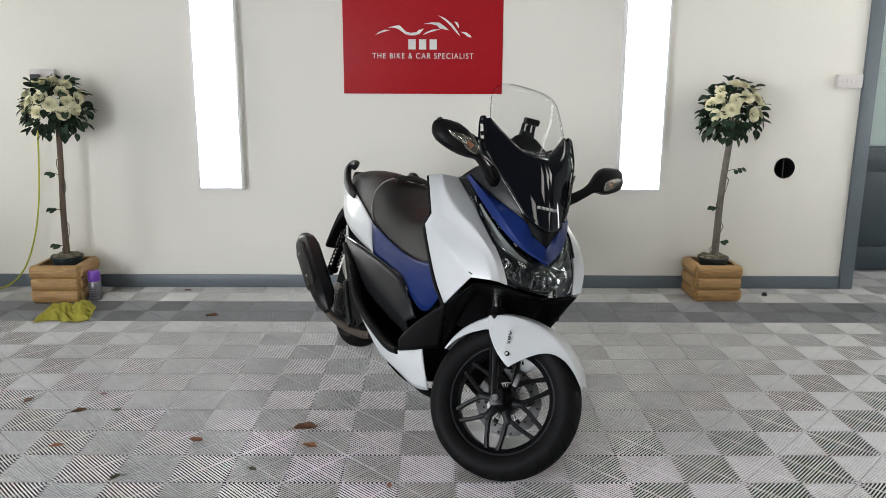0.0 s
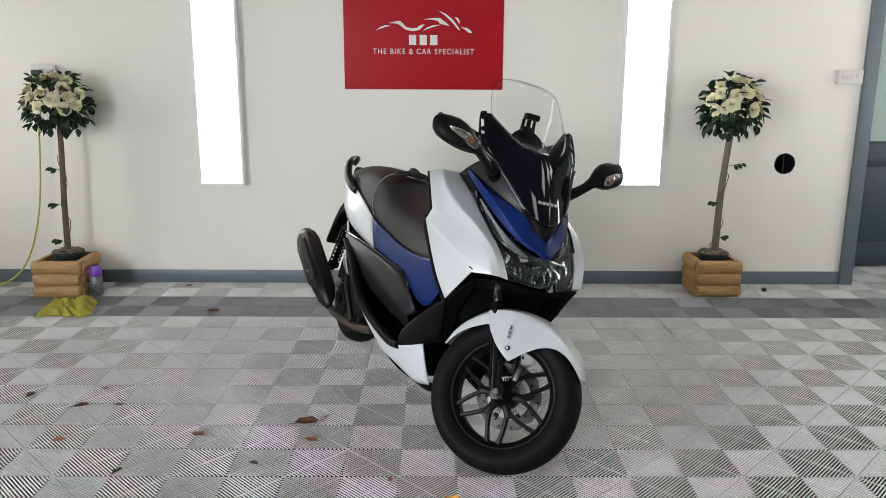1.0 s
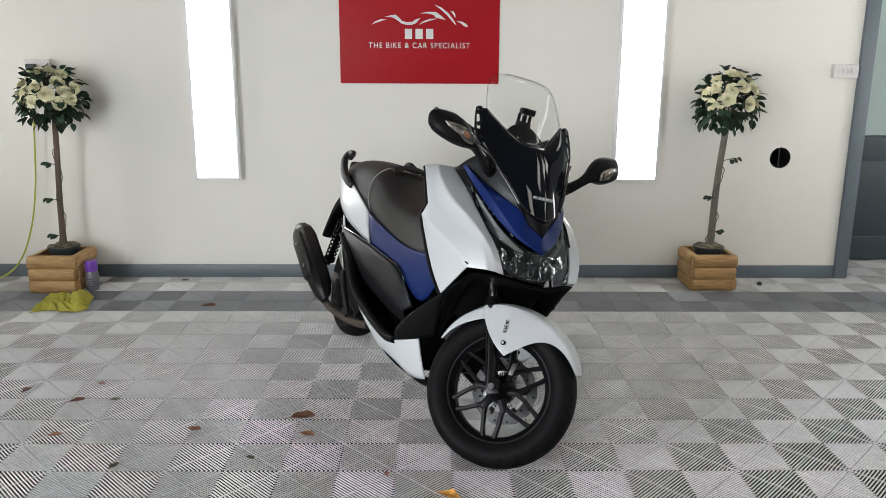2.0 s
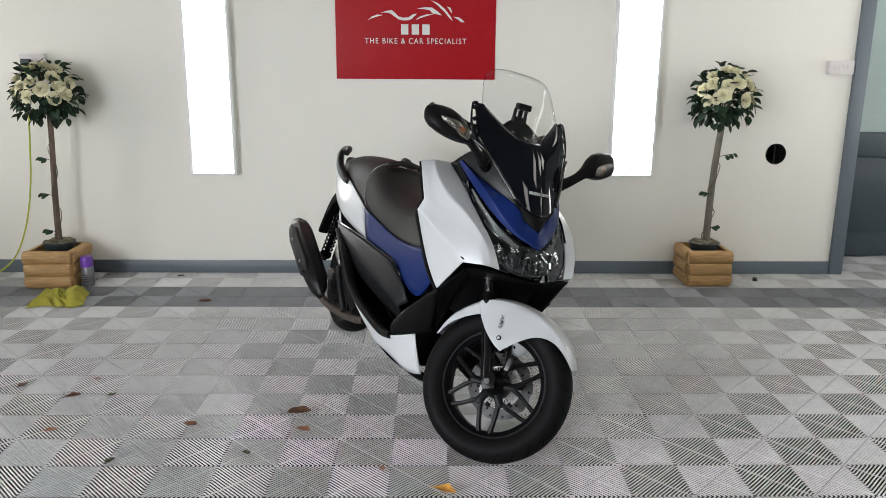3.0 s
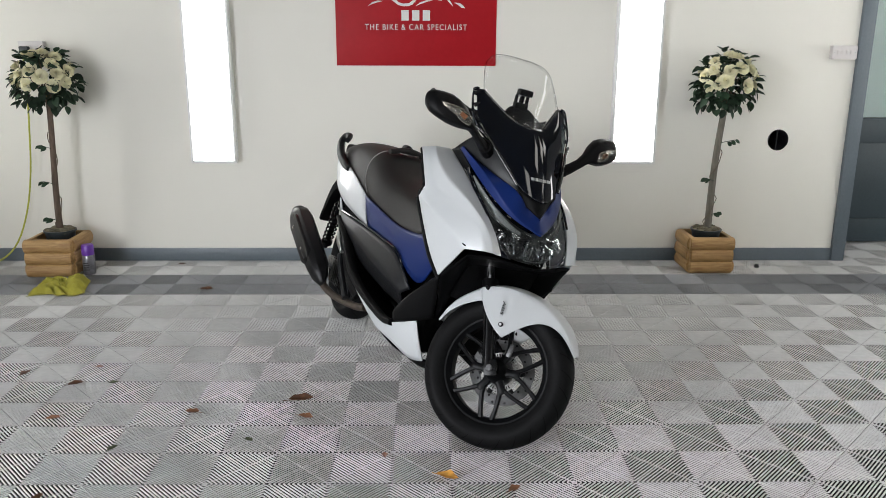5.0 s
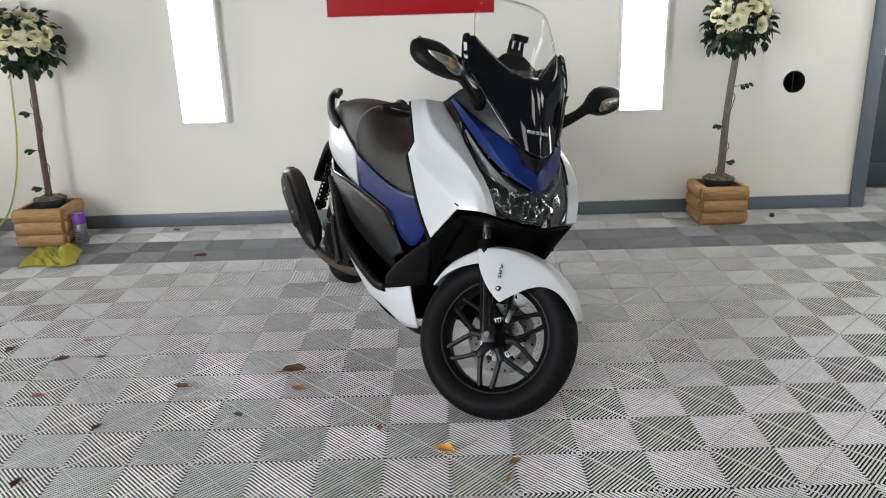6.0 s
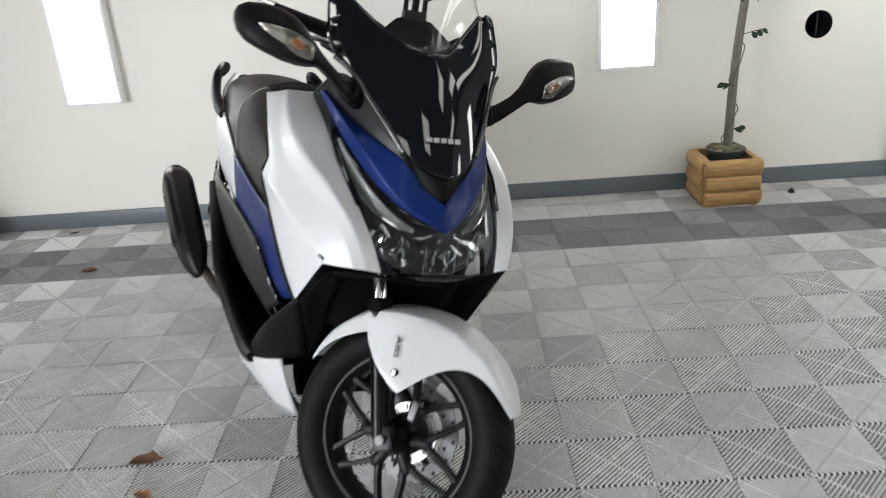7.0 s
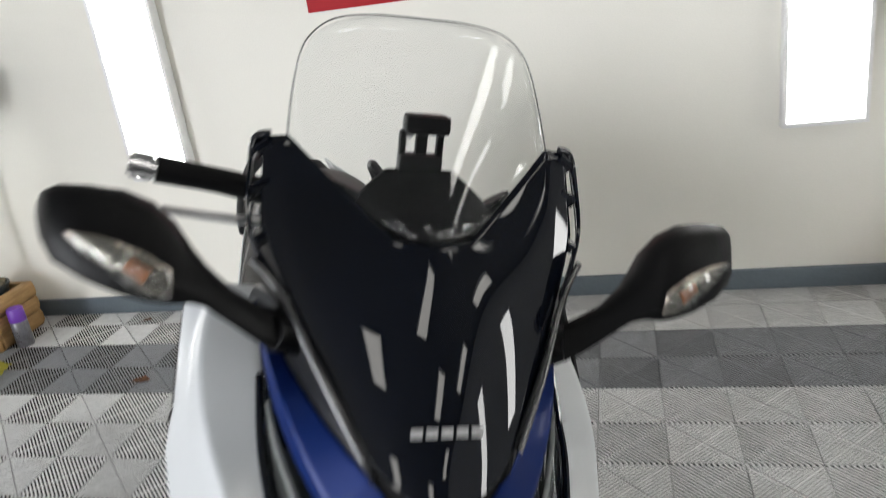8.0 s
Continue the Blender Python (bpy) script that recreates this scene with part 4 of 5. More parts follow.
disc(rear_wheel, 0.066, 0.085, 0.115)


# fork, fender and caliper turn with the front wheel (frame at its hub, unsteered axes)
def fork_leg(y):
    up = (head_axis + Vector((0.055, 0, 0))).normalized()
    off = Vector((-0.012, y, 0))
    f = part("fork_leg", loft([(off + up * 0.0, 0.024, 0.02), (off + up * 0.05, 0.0235, 0.0205), (off + up * 0.12, 0.0235, 0.022), (off + up * 0.2, 0.0245, 0.0245), (off + up * 0.28, 0.025, 0.025)], n=20, up=(0, 1, 0)), M_SATIN, scooter, "black fork slider", at=FRONT)
    clamp = box(-0.024, 0.024, y - 0.017, y + 0.017, -0.026, 0.03, 0.006)
    clamp.transform(Matrix.Rotation(-RAKE, 4, "Y"))
    part("axle_clamp", clamp, M_SATIN, f)
    part("dust_seal", rod(off + up * 0.28, off + up * 0.312, 0.029, bevel=0.004), M_DARKIN, f)
    part("fork_tube", rod(off + up * 0.31, off + up * 0.46, 0.0165, n=24), M_CHROME, f, "chromed fork tube")
    part("edge_rib", loft([(off + up * 0.03 + Vector((-0.01, -0.02 if y < 0 else 0.02, 0)), 0.004, 0.006), (off + up * 0.19 + Vector((-0.01, -0.023 if y < 0 else 0.023, 0)), 0.004, 0.006)], n=8), M_SATIN, f)


fork_leg(-0.088)
fork_leg(0.088)


def fender():
    """One skin over the tyre: a crown with shoulders, and side plates that reach down over the fork legs."""
    # angle round the hub, radius of the lower edge, half width of the lower edge and of the shoulder
    spec = ((33, .284, .026, .024), (37, .281, .044, .040), (43, .276, .060, .054), (50, .270, .068, .062), (57, .259, .074, .067), (64, .241, .082, .070), (71, .207, .093, .074), (78, .163, .104, .080),
            (85, .131, .111, .088), (91, .112, .1155, .098), (98, .118, .1175, .108), (105, .130, .119, .111), (112, .150, .1205, .112), (118, .185, .1205, .112), (120.5, .225, .118, .108),
            (122, .246, .088, .080), (130, .250, .078, .072), (140, .260, .073, .068), (152, .272, .061, .058), (164, .284, .040, .038))
    rows = []
    for a, low, wide, top in spec:
        g = radians(a)
        end = min(1, 0.4 + min(a - 33, 164 - a) / 30)
        half = [(low, wide), (low * 0.5 + 0.141, wide * 0.55 + top * 0.45), (0.2865, top), (0.287 + 0.016 * end, top * 0.62), (0.287 + 0.021 * end, 0.0)]
        ring = [(r, -y) for r, y in half] + [(r, y) for r, y in half[-2::-1]]
        rows.append([(r * math.cos(g), y, r * math.sin(g)) for r, y in ring])
    n = len(rows)
    f = sheet("front_fender", rows, M_WHITE, scooter, "white front mudguard with side plates", thick=0.0035, inside=(0, 0, 0), hard=1.0, sub=2, edge=0.0012,
              crease=[(k, c, k + 1, c) for k in range(n - 1) for c in (2, 6)] + [(14, c, 14, c + 1) for c in (0, 1, 6, 7)], corners=((9, 0), (9, 8)))
    f.matrix_basis = FRONT
    for s in (-1, 1):
        fb = part("fender_bolt", rod((-0.024, s * 0.112, 0.152), (-0.024, s * 0.1205, 0.152), 0.0085, n=16, bevel=0.0015), M_DARKIN, f, "steel bolt in a black cup")
        part("bolt_head", rod((-0.024, s * 0.1205, 0.152), (-0.024, s * 0.1235, 0.152), 0.0055, n=6, bevel=0.001), M_STEEL, fb)
        if s < 0:
            cu = bpy.data.curves.new("lettering", "FONT")
            cu.body, cu.size, cu.extrude, cu.align_x, cu.shear = "ABS", 0.0155, 0.0006, "CENTER", 0.1
            cu.materials.append(M_DARKIN)
            t = new("lettering", cu)
            t.matrix_basis = Matrix.Translation((-0.044, -0.1192, 0.207)) @ Matrix.Rotation(radians(-3), 4, "X") @ pose(0, 0, 0, 90, 0, 0) @ pose(0, 0, 0, 0, 0, -79)
            t.scale.x = 1.9
            t.parent = f
    part("reflector_tab", loft([((-0.115, -0.075, 0.236), 0.012, 0.006), ((-0.112, -0.084, 0.236), 0.012, 0.006)], n=12, up=(0, 0, 1), steps=1), M_DARKIN, f)


fender()
cal = box(-0.03, 0.03, 0.045, 0.1, 0.0, 0.085, 0.012)
cal.transform(Matrix.Translation((-0.1, 0, 0.02)) @ Matrix.Rotation(radians(35), 4, "Y"))
part("brake_caliper", cal, M_SATIN, scooter, "black brake caliper", at=FRONT)
br = box(-0.009, 0.009, -0.078, -0.07, 0.03, 0.075, 0.003)
br.transform(Matrix.Translation((0.035, 0, 0.03)))
part("sensor_bracket", br, M_DISC, scooter, "plain steel bracket", at=FRONT)
part("brake_hose", tube([(-0.04, 0.1, 0.1), (-0.09, 0.11, 0.2), (-0.12, 0.09, 0.33), (-0.2, 0.05, 0.42)], 0.005, n=8), M_DARKIN, scooter, at=FRONT)

# ---- body panels (right side given, y below zero) ----
white_rows = [[(1.047, -.290, .972), (1.056, -.276, .976), (1.063, -.262, .980), (1.072, -.247, .986), (1.087, -.190, .988)],
              [(1.108, -.297, .905), (1.128, -.289, .910), (1.145, -.279, .914), (1.171, -.275, .928), (1.200, -.190, .936)],
              [(1.160, -.300, .840), (1.184, -.296, .842), (1.213, -.279, .847), (1.273, -.259, .871), (1.300, -.190, .880)],
              [(1.143, -.308, .795), (1.194, -.309, .788), (1.303, -.259, .818), (1.343, -.238, .847), (1.350, -.185, .852)],
              [(1.185, -.292, .714), (1.312, -.290, .744), (1.386, -.235, .786), (1.414, -.217, .806), (1.416, -.172, .799)],
              [(1.256, -.272, .607), (1.406, -.259, .703), (1.465, -.211, .748), (1.483, -.190, .755), (1.478, -.152, .738)],
              [(1.320, -.255, .548), (1.434, -.242, .672), (1.500, -.199, .684), (1.510, -.170, .683), (1.507, -.137, .677)]]
fair = dict(crease=[(k, 1, k + 1, 1) for k in (3, 4, 5)] + [(k, c, k + 1, c) for k in (2, 3, 4, 5) for c in (2, 3)] + [(0, 3, 1, 3), (1, 3, 2, 3), (3, 0, 3, 1), (3, 1, 3, 2), (2, 0, 2, 1), (2, 1, 2, 2)],
            thick=0.005, hard=1.0, sub=3, edge=0.002, corners=((3, 0), (3, 2), (6, 1), (0, 0), (6, 0), (6, 4), (0, 4), (2, 0)))
sheet("side_fairing", white_rows, M_WHITE, scooter, "glossy pearl white front side fairing with a small scuff", **fair)
sheet("side_fairing", [[(p[0], -p[1] * (.93 if j < 2 else .93 if k in (1, 2) else 1), p[2]) for k, p in enumerate(r)] for j, r in enumerate(white_rows)], M_WHITE, scooter, "glossy pearl white front side fairing", **fair)
for sg in (1, -1):
    if sg > 0:
        part("fairing_scuff", loft([((1.425, -.2475, .688), 0.0025, 0.002), ((1.44, -.2425, .684), 0.002, 0.002)], n=6, steps=1), M_DARKIN, scooter)
    # dark rear edge of the fairing
    part("fairing_edge", tube([(1.04, -sg * .285, .965), (1.10, -sg * .292, .895), (1.145, -sg * .296, .835), (1.13, -sg * .303, .79), (1.172, -sg * .288, .71), (1.243, -sg * .268, .603), (1.312, -sg * .25, .54)], 0.0075, n=8), M_MATT, scooter)

blue_o = [(1.178, -.200, .996), (1.263, -.188, .942), (1.339, -.165, .887), (1.423, -.115, .820), (1.474, -.055, .783), (1.512, 0, .767)]
blue_i = [(1.196, -.196, 1.004), (1.267, -.168, .966), (1.3645, -.127, .925), (1.440, -.078, .898), (1.446, -.043, .850), (1.485, 0, .817)]
blue_m = [(a[0] * (1 - f) + b[0] * f + g, (a[1] * (1 - f * .8) + b[1] * f * .8) * 1.01, a[2] * (1 - f) + b[2] * f + g) for a, b, f, g in zip(blue_o, blue_i, (.4, .32, .26, .1, .06, .06), (.008, .016, .017, .008, .003, .002))]
sheet("nose_cowl", [list(r) for r in zip(blue_o, blue_m, blue_i)], M_BLUE, scooter, "metallic blue V-shaped nose cowl", both=True, thick=0.005, sub=3, hard=1.0, crease=[(k, 1, k + 1, 1) for k in range(5)], corners=((0, 0), (0, 2), (4, 2), (5, 0), (5, 2)), edge=0.0015)

cowl_t = [(1.140, -.205, .990), (1.250, -.202, 1.055), (1.300, -.182, 1.055), (1.362, -.138, 1.010), (1.424, -.086, .920)]
cowl_b = [(1.172, -.199, .994), (1.194, -.194, 1.002), (1.265, -.166, .964), (1.362, -.125, .923), (1.436, -.077, .897)]
pair("inner_cowl", [list(r) for r in zip(cowl_b, [((a[0] + b[0]) / 2 - .006, (a[1] + b[1]) / 2 * 0.98, (a[2] + b[2]) / 2) for a, b in zip(cowl_t, cowl_b)], cowl_t)], M_COWL, scooter, "dark grey cowl beside the screen", thick=0.004)

gloss = [[(1.3150, 0.000, 1.122), (1.2950, -0.048, 1.125), (1.2470, -0.095, 1.160), (1.1935, -0.166, 1.222), (1.1881, -0.196, 1.218)],
         [(1.3599, 0.000, 1.060), (1.3430, -0.060, 1.068), (1.3009, -0.115, 1.095), (1.2513, -0.172, 1.135), (1.2444, -0.197, 1.121)],
         [(1.4004, 0.000, 1.000), (1.3899, -0.055, 1.002), (1.3555, -0.105, 1.022), (1.3157, -0.145, 1.050), (1.2970, -0.168, 1.058)],
         [(1.4325, 0.000, 0.950), (1.4258, -0.042, 0.951), (1.4081, -0.078, 0.957), (1.3831, -0.108, 0.972), (1.3698, -0.122, 0.980)],
         [(1.4555, 0.000, 0.910), (1.4514, -0.030, 0.911), (1.4424, -0.055, 0.913), (1.4311, -0.075, 0.917), (1.4230, -0.086, 0.921)],
         [(1.4746, 0.000, 0.876), (1.4723, -0.015, 0.878), (1.4671, -0.030, 0.882), (1.4575, -0.046, 0.890), (1.4483, -0.059, 0.897)]]
shield = sheet("screen_fairing", gloss, M_GLOSS, scooter, "glossy black front fairing with raised horns", both=True, crease=[(k, 3, k + 1, 3) for k in range(0, 3)], thick=0.006, inside=(1.0, 0, .9), hard=1.0, sub=3, corners=((0, 1), (0, 3), (0, 4), (1, 4), (5, 0)))
for sg in (1, -1):
    rim = [(1.190, -sg * .186, 1.2205), (1.187, -sg * .204, 1.213), (1.205, -sg * .2105, 1.175), (1.236, -sg * .2105, 1.122), (1.262, -sg * .196, 1.088), (1.302, -sg * .169, 1.057)]
    part("vent_frame", loft([(p, 0.006, 0.0032) for p in rim], n=10, steps=4, power=3), M_GLOSS, shield)
    for a, b in (((1.195, -.186, 1.212), (1.195, -.204, 1.198)), ((1.217, -.186, 1.168), (1.219, -.206, 1.158)), ((1.248, -.184, 1.112), (1.25, -.2, 1.104))):
        part("vent_web", loft([((a[0], sg * a[1], a[2]), 0.008, 0.004), ((b[0], sg * b[1], b[2]), 0.008, 0.004)], n=8, steps=1), M_GLOSS, shield)
    # raised bright edge line along the fairing
    part("fairing_lip", tube([(1.262, -sg * .206, 1.086), (1.304, -sg * .172, 1.056), (1.378, -sg * .125, .978), (1.427, -sg * .088, .918)], 0.0048, n=10), M_LIP, shield)

nose_t = [(1.421, -.085, .918), (1.441, -.060, .896), (1.462, -.030, .880), (1.470, 0, .874)]
nose_b = [(1.434, -.079, .896), (1.442, -.045, .850), (1.468, -.018, .826), (1.477, 0, .820)]
sheet("nose_infill", [list(r) for r in zip(nose_t, nose_b)], M_MATT, scooter, "matt black nose infill", both=True, crease=[], thick=0.005)
# maker's name on the black fairing, as a plain bar
bars = bmesh.new()
for k in range(5):
    y = -0.034 + 0.017 * k
    box(1.4285, 1.4325, y - 0.0062, y + 0.0062, .944, .954, bm=bars)
bars.transform(Matrix.Translation((1.43, 0, .95)) @ Matrix.Rotation(radians(-32), 4, "Y") @ Matrix.Translation((-1.43, 0, -.95)) @ Matrix.Translation((0.001, 0, 0)))
part("name_bar", bars, M_NAME, scooter, "white bar-shaped emblem", smooth=False)

# headlight: lens over black housing with reflectors
lens_rows = [[(1.263, -.187, .940), (1.266, -.190, .934), (1.268, -.190, .926)],
             [(1.337, -.164, .885), (1.342, -.176, .874), (1.335, -.187, .862)],
             [(1.421, -.114, .818), (1.438, -.146, .800), (1.430, -.166, .785)],
             [(1.472, -.056, .781), (1.505, -.096, .738), (1.494, -.140, .700)],
             [(1.494, -.027, .771), (1.528, -.052, .716), (1.519, -.085, .668)],
             [(1.508, 0, .764), (1.538, 0, .712), (1.528, 0, .660)]]
lamp = sheet("headlight", [[(p[0] - .05, p[1] * .93, p[2] - .004) for p in r] for r in lens_rows], M_LAMPBACK, scooter, "wide dark headlamp with twin reflectors", both=True, thick=0.004)
lens = sheet("lens", [[(p[0], p[1], p[2]) for p in r] for r in lens_rows], M_LENS, lamp, "clear lens", both=True, thick=0.003, inside=(1.2, 0, .75))
lens.visible_shadow = False


def reflector(c, d, r, depth, n=24):
    bm = bmesh.new()
    rings = []
    for i in range(7):
        t = i / 6
        rr = r * (0.25 + 0.75 * math.sqrt(t))
        rings.append([(rr * math.cos(2 * math.pi * k / n) * (1 + 0.05 * math.sin(6 * math.pi * k / n)), rr * math.sin(2 * math.pi * k / n), -depth * (1 - t)) for k in range(n)])
    ring_loft(rings, caps=False, bm=bm)
    bmesh.ops.create_uvsphere(bm, u_segments=12, v_segments=8, radius=r * 0.28, matrix=Matrix.Translation((0, 0, -depth * 0.75)))
    bm.transform(Matrix.Translation(c) @ Vector(d).to_track_quat("Z", "Y").to_matrix().to_4x4())
    return bm


for sg in (1, -1):
    part("reflector", reflector((1.472, -sg * .07, .712), (1, -sg * .3, -.05), .03, .028), M_SILVERP, lamp, "silver reflector bowl")
    part("reflector", reflector((1.445, -sg * .122, .735), (1, -sg * .55, -.05), .026, .022), M_SILVERP, lamp, "silver reflector bowl")
    part("position_light", loft([((1.285, -sg * .183, .912), .006, .003), ((1.335, -sg * .172, .868), .014, .004), ((1.40, -sg * .143, .812), .017, .004), ((1.448, -sg * .1, .775), .012, .004), ((1.474, -sg * .06, .758), .005, .003)], n=12, power=4), M_PIPE, lamp, "smoky light strip")
    part("strip_edge", tube([(1.30, -sg * .187, .893), (1.36, -sg * .17, .838), (1.42, -sg * .137, .788), (1.465, -sg * .085, .757)], .0022, n=6), M_CHROME, lamp)
    rng = random.Random(11)
    for cy, cz, cx, n in ((.128, .728, 1.455, 14), (.092, .718, 1.475, 14), (.018, .7, 1.493, 8)):
        fb = bmesh.new()
        for k in range(n):
            dy, dz = rng.uniform(-.017, .017), rng.uniform(-.022, .02)
            q = box(-.0012, .0012, -rng.uniform(.001, .0032), rng.uniform(.001, .0032), -rng.uniform(.003, .012), rng.uniform(.003, .012))
            q.transform(Matrix.Translation((cx - dy * .7, -sg * (cy + dy), cz + dz)) @ Euler((rng.uniform(-.5, .5), rng.uniform(-.5, .3), -sg * rng.uniform(0, .9))).to_matrix().to_4x4())
            tmp = bpy.data.meshes.new("facet")
            q.to_mesh(tmp)
            q.free()
            fb.from_mesh(tmp)
            bpy.data.meshes.remove(tmp)
        part("reflector_facet", fb, M_CHROME, lamp, "bright chromed facet", smooth=False)
    part("lamp_trim", tube([(1.255, -sg * .193, .935), (1.305, -sg * .192, .885), (1.352, -sg * .187, .853), (1.42, -sg * .171, .797)], 0.0045, n=8), M_GLOSS, scooter)
cell = part("lamp_cell", box(1.452, 1.458, -.037, .037, .672, .742, .001), M_DARKIN, lamp)
for y in (-.037, .037):
    part("cell_wall", box(1.458, 1.5, y - .0012, y + .0012, .672, .742), M_SILVERP, cell)
part("cell_wall", box(1.458, 1.502, -.035, .035, .6705, .6725), M_SILVERP, cell)
part("cell_wall", box(1.458, 1.49, -.035, .035, .705, .7065), M_SILVERP, cell)
for y in (-.022, .02):
    part("cell_bulb", reflector((1.47, y, .69), (1, 0, 0), .012, .012), M_SILVERP, cell)
pair("upper_strip", [[(1.090, -.188, .986), (1.13, -.198, .995), (1.176, -.199, .994)], [(1.148, -.189, .958), (1.19, -.193, .962), (1.222, -.193, .966)], [(1.205, -.189, .930), (1.24, -.191, .932), (1.262, -.188, .938)]], M_MATT, scooter, "black strip beside the nose cowl", thick=0.004)
pair("lamp_side", [[(1.203, -.186, .932), (1.266, -.187, .930)], [(1.300, -.187, .876), (1.336, -.184, .866)], [(1.414, -.169, .795), (1.430, -.164, .785)], [(1.476, -.149, .734), (1.494, -.139, .702)], [(1.505, -.134, .674), (1.515, -.10, .670)]], M_GLOSS, scooter, "glossy black lamp surround", thick=0.004)

# windscreen
screen_rows = [[(1.313, 0, 1.117), (1.291, -.048, 1.120), (1.240, -.096, 1.156), (1.193, -.165, 1.217)],
               [(1.245, 0, 1.205), (1.238, -.060, 1.205), (1.212, -.116, 1.215), (1.166, -.161, 1.262)],
               [(1.178, 0, 1.297), (1.174, -.060, 1.297), (1.160, -.112, 1.300), (1.137, -.151, 1.312)],
               [(1.127, 0, 1.369), (1.126, -.062, 1.368), (1.125, -.110, 1.358), (1.129, -.137, 1.338)]]
ws = sheet("windscreen", screen_rows, M_SCREEN, scooter, "clear curved polycarbonate windscreen", both=True, thick=0.004, inside=(0.8, 0, 1.1), hard=0.45)
ws.visible_shadow = False

# polished edge of the screen
edge_pts = [(1.191, -.167, 1.222), (1.165, -.1625, 1.264), (1.138, -.153, 1.312), (1.1285, -.1385, 1.339), (1.1245, -.110, 1.3595), (1.1255, -.06, 1.3685), (1.1265, 0, 1.3695)]
edge_pts += [flip_y(p) for p in edge_pts[-2::-1]]
part("screen_edge", tube(edge_pts, .0011, n=6, steps=4), M_EDGE, ws, "polished screen edge").visible_shadow = False

# dash and phone clip seen through the screen
part("dash", loft([((1.30, 0, .98), .02, .10), ((1.27, 0, 1.04), .03, .135), ((1.235, 0, 1.10), .03, .125), ((1.205, 0, 1.15), .022, .085), ((1.19, 0, 1.185), .014, .045)], n=20, power=3, up=(1, 0, 0)), M_DARKIN, scooter, "black instrument pod")
part("dash_shoulder", loft([((1.21, -.12, 1.12), .025, .02), ((1.2, -.10, 1.165), .02, .03)], n=12, power=3), M_DARKIN, scooter)
part("dash_shoulder", loft([((1.21, .12, 1.12), .025, .02), ((1.2, .10, 1.155), .02, .03)], n=12, power=3), M_DARKIN, scooter)
clip = part("phone_clip", box(1.182, 1.206, -.030, .026, 1.182, 1.208, .005), M_MATT, scooter, "black phone holder clip behind the screen")
part("clip_jaw", box(1.186, 1.216, -.027, .030, 1.234, 1.258, .006), M_MATT, clip)
for y, w in ((-.026, .004), (-.002, .007), (.022, .004)):
    part("clip_rail", box(1.188, 1.2, y - w, y + w, 1.206, 1.236, .001), M_DARKIN, clip)
part("clip_screw", rod((1.20, -.02, 1.232), (1.208, -.02, 1.232), .004), M_STEEL, clip)

# handlebar, turned with the fork
BACK = TURNED.inverted()
for sg in (1, -1):
    def H(x, y, z):
        p = BACK @ Vector((x, y, z))
        return Vector((p.x, sg * p.y, p.z))
    bar = part("handlebar", tube([H(1.06, -.03, 1.06), H(1.10, -.10, 1.09), H(1.128, -.17, 1.13), H(1.145, -.31, 1.16)], 0.011, n=12), M_SATIN, scooter, "black handlebar half", at=TURNED)
    part("grip", loft([(H(1.131, -.19, 1.135), .0185, .0185), (H(1.138, -.25, 1.149), .0165, .0165), (H(1.147, -.32, 1.162), .0175, .0175)], n=16), M_MATT, bar, "black rubber grip")
    part("bar_end", rod(H(1.147, -.321, 1.162), H(1.152, -.352, 1.169), .0175, .0165, bevel=.004), M_CHROME, bar, "chromed bar end weight")
    part("brake_lever", loft([(H(1.18, -.17, 1.108), .007, .009), (H(1.20, -.23, 1.116), .006, .008), (H(1.195, -.31, 1.124), .005, .007)], n=10), M_STEEL, bar, "grey brake lever")
    sb = H(1.125, -.155, 1.115)
    part("switch_box", box(sb.x - .028, sb.x + .028, sb.y - .03, sb.y + .03, sb.z - .028, sb.z + .028, .01), M_MATT, bar)
    part("brake_reservoir", box(sb.x + .02, sb.x + .06, sb.y - .025, sb.y + .03, sb.z - .005, sb.z + .025, .006), M_MATT, bar)

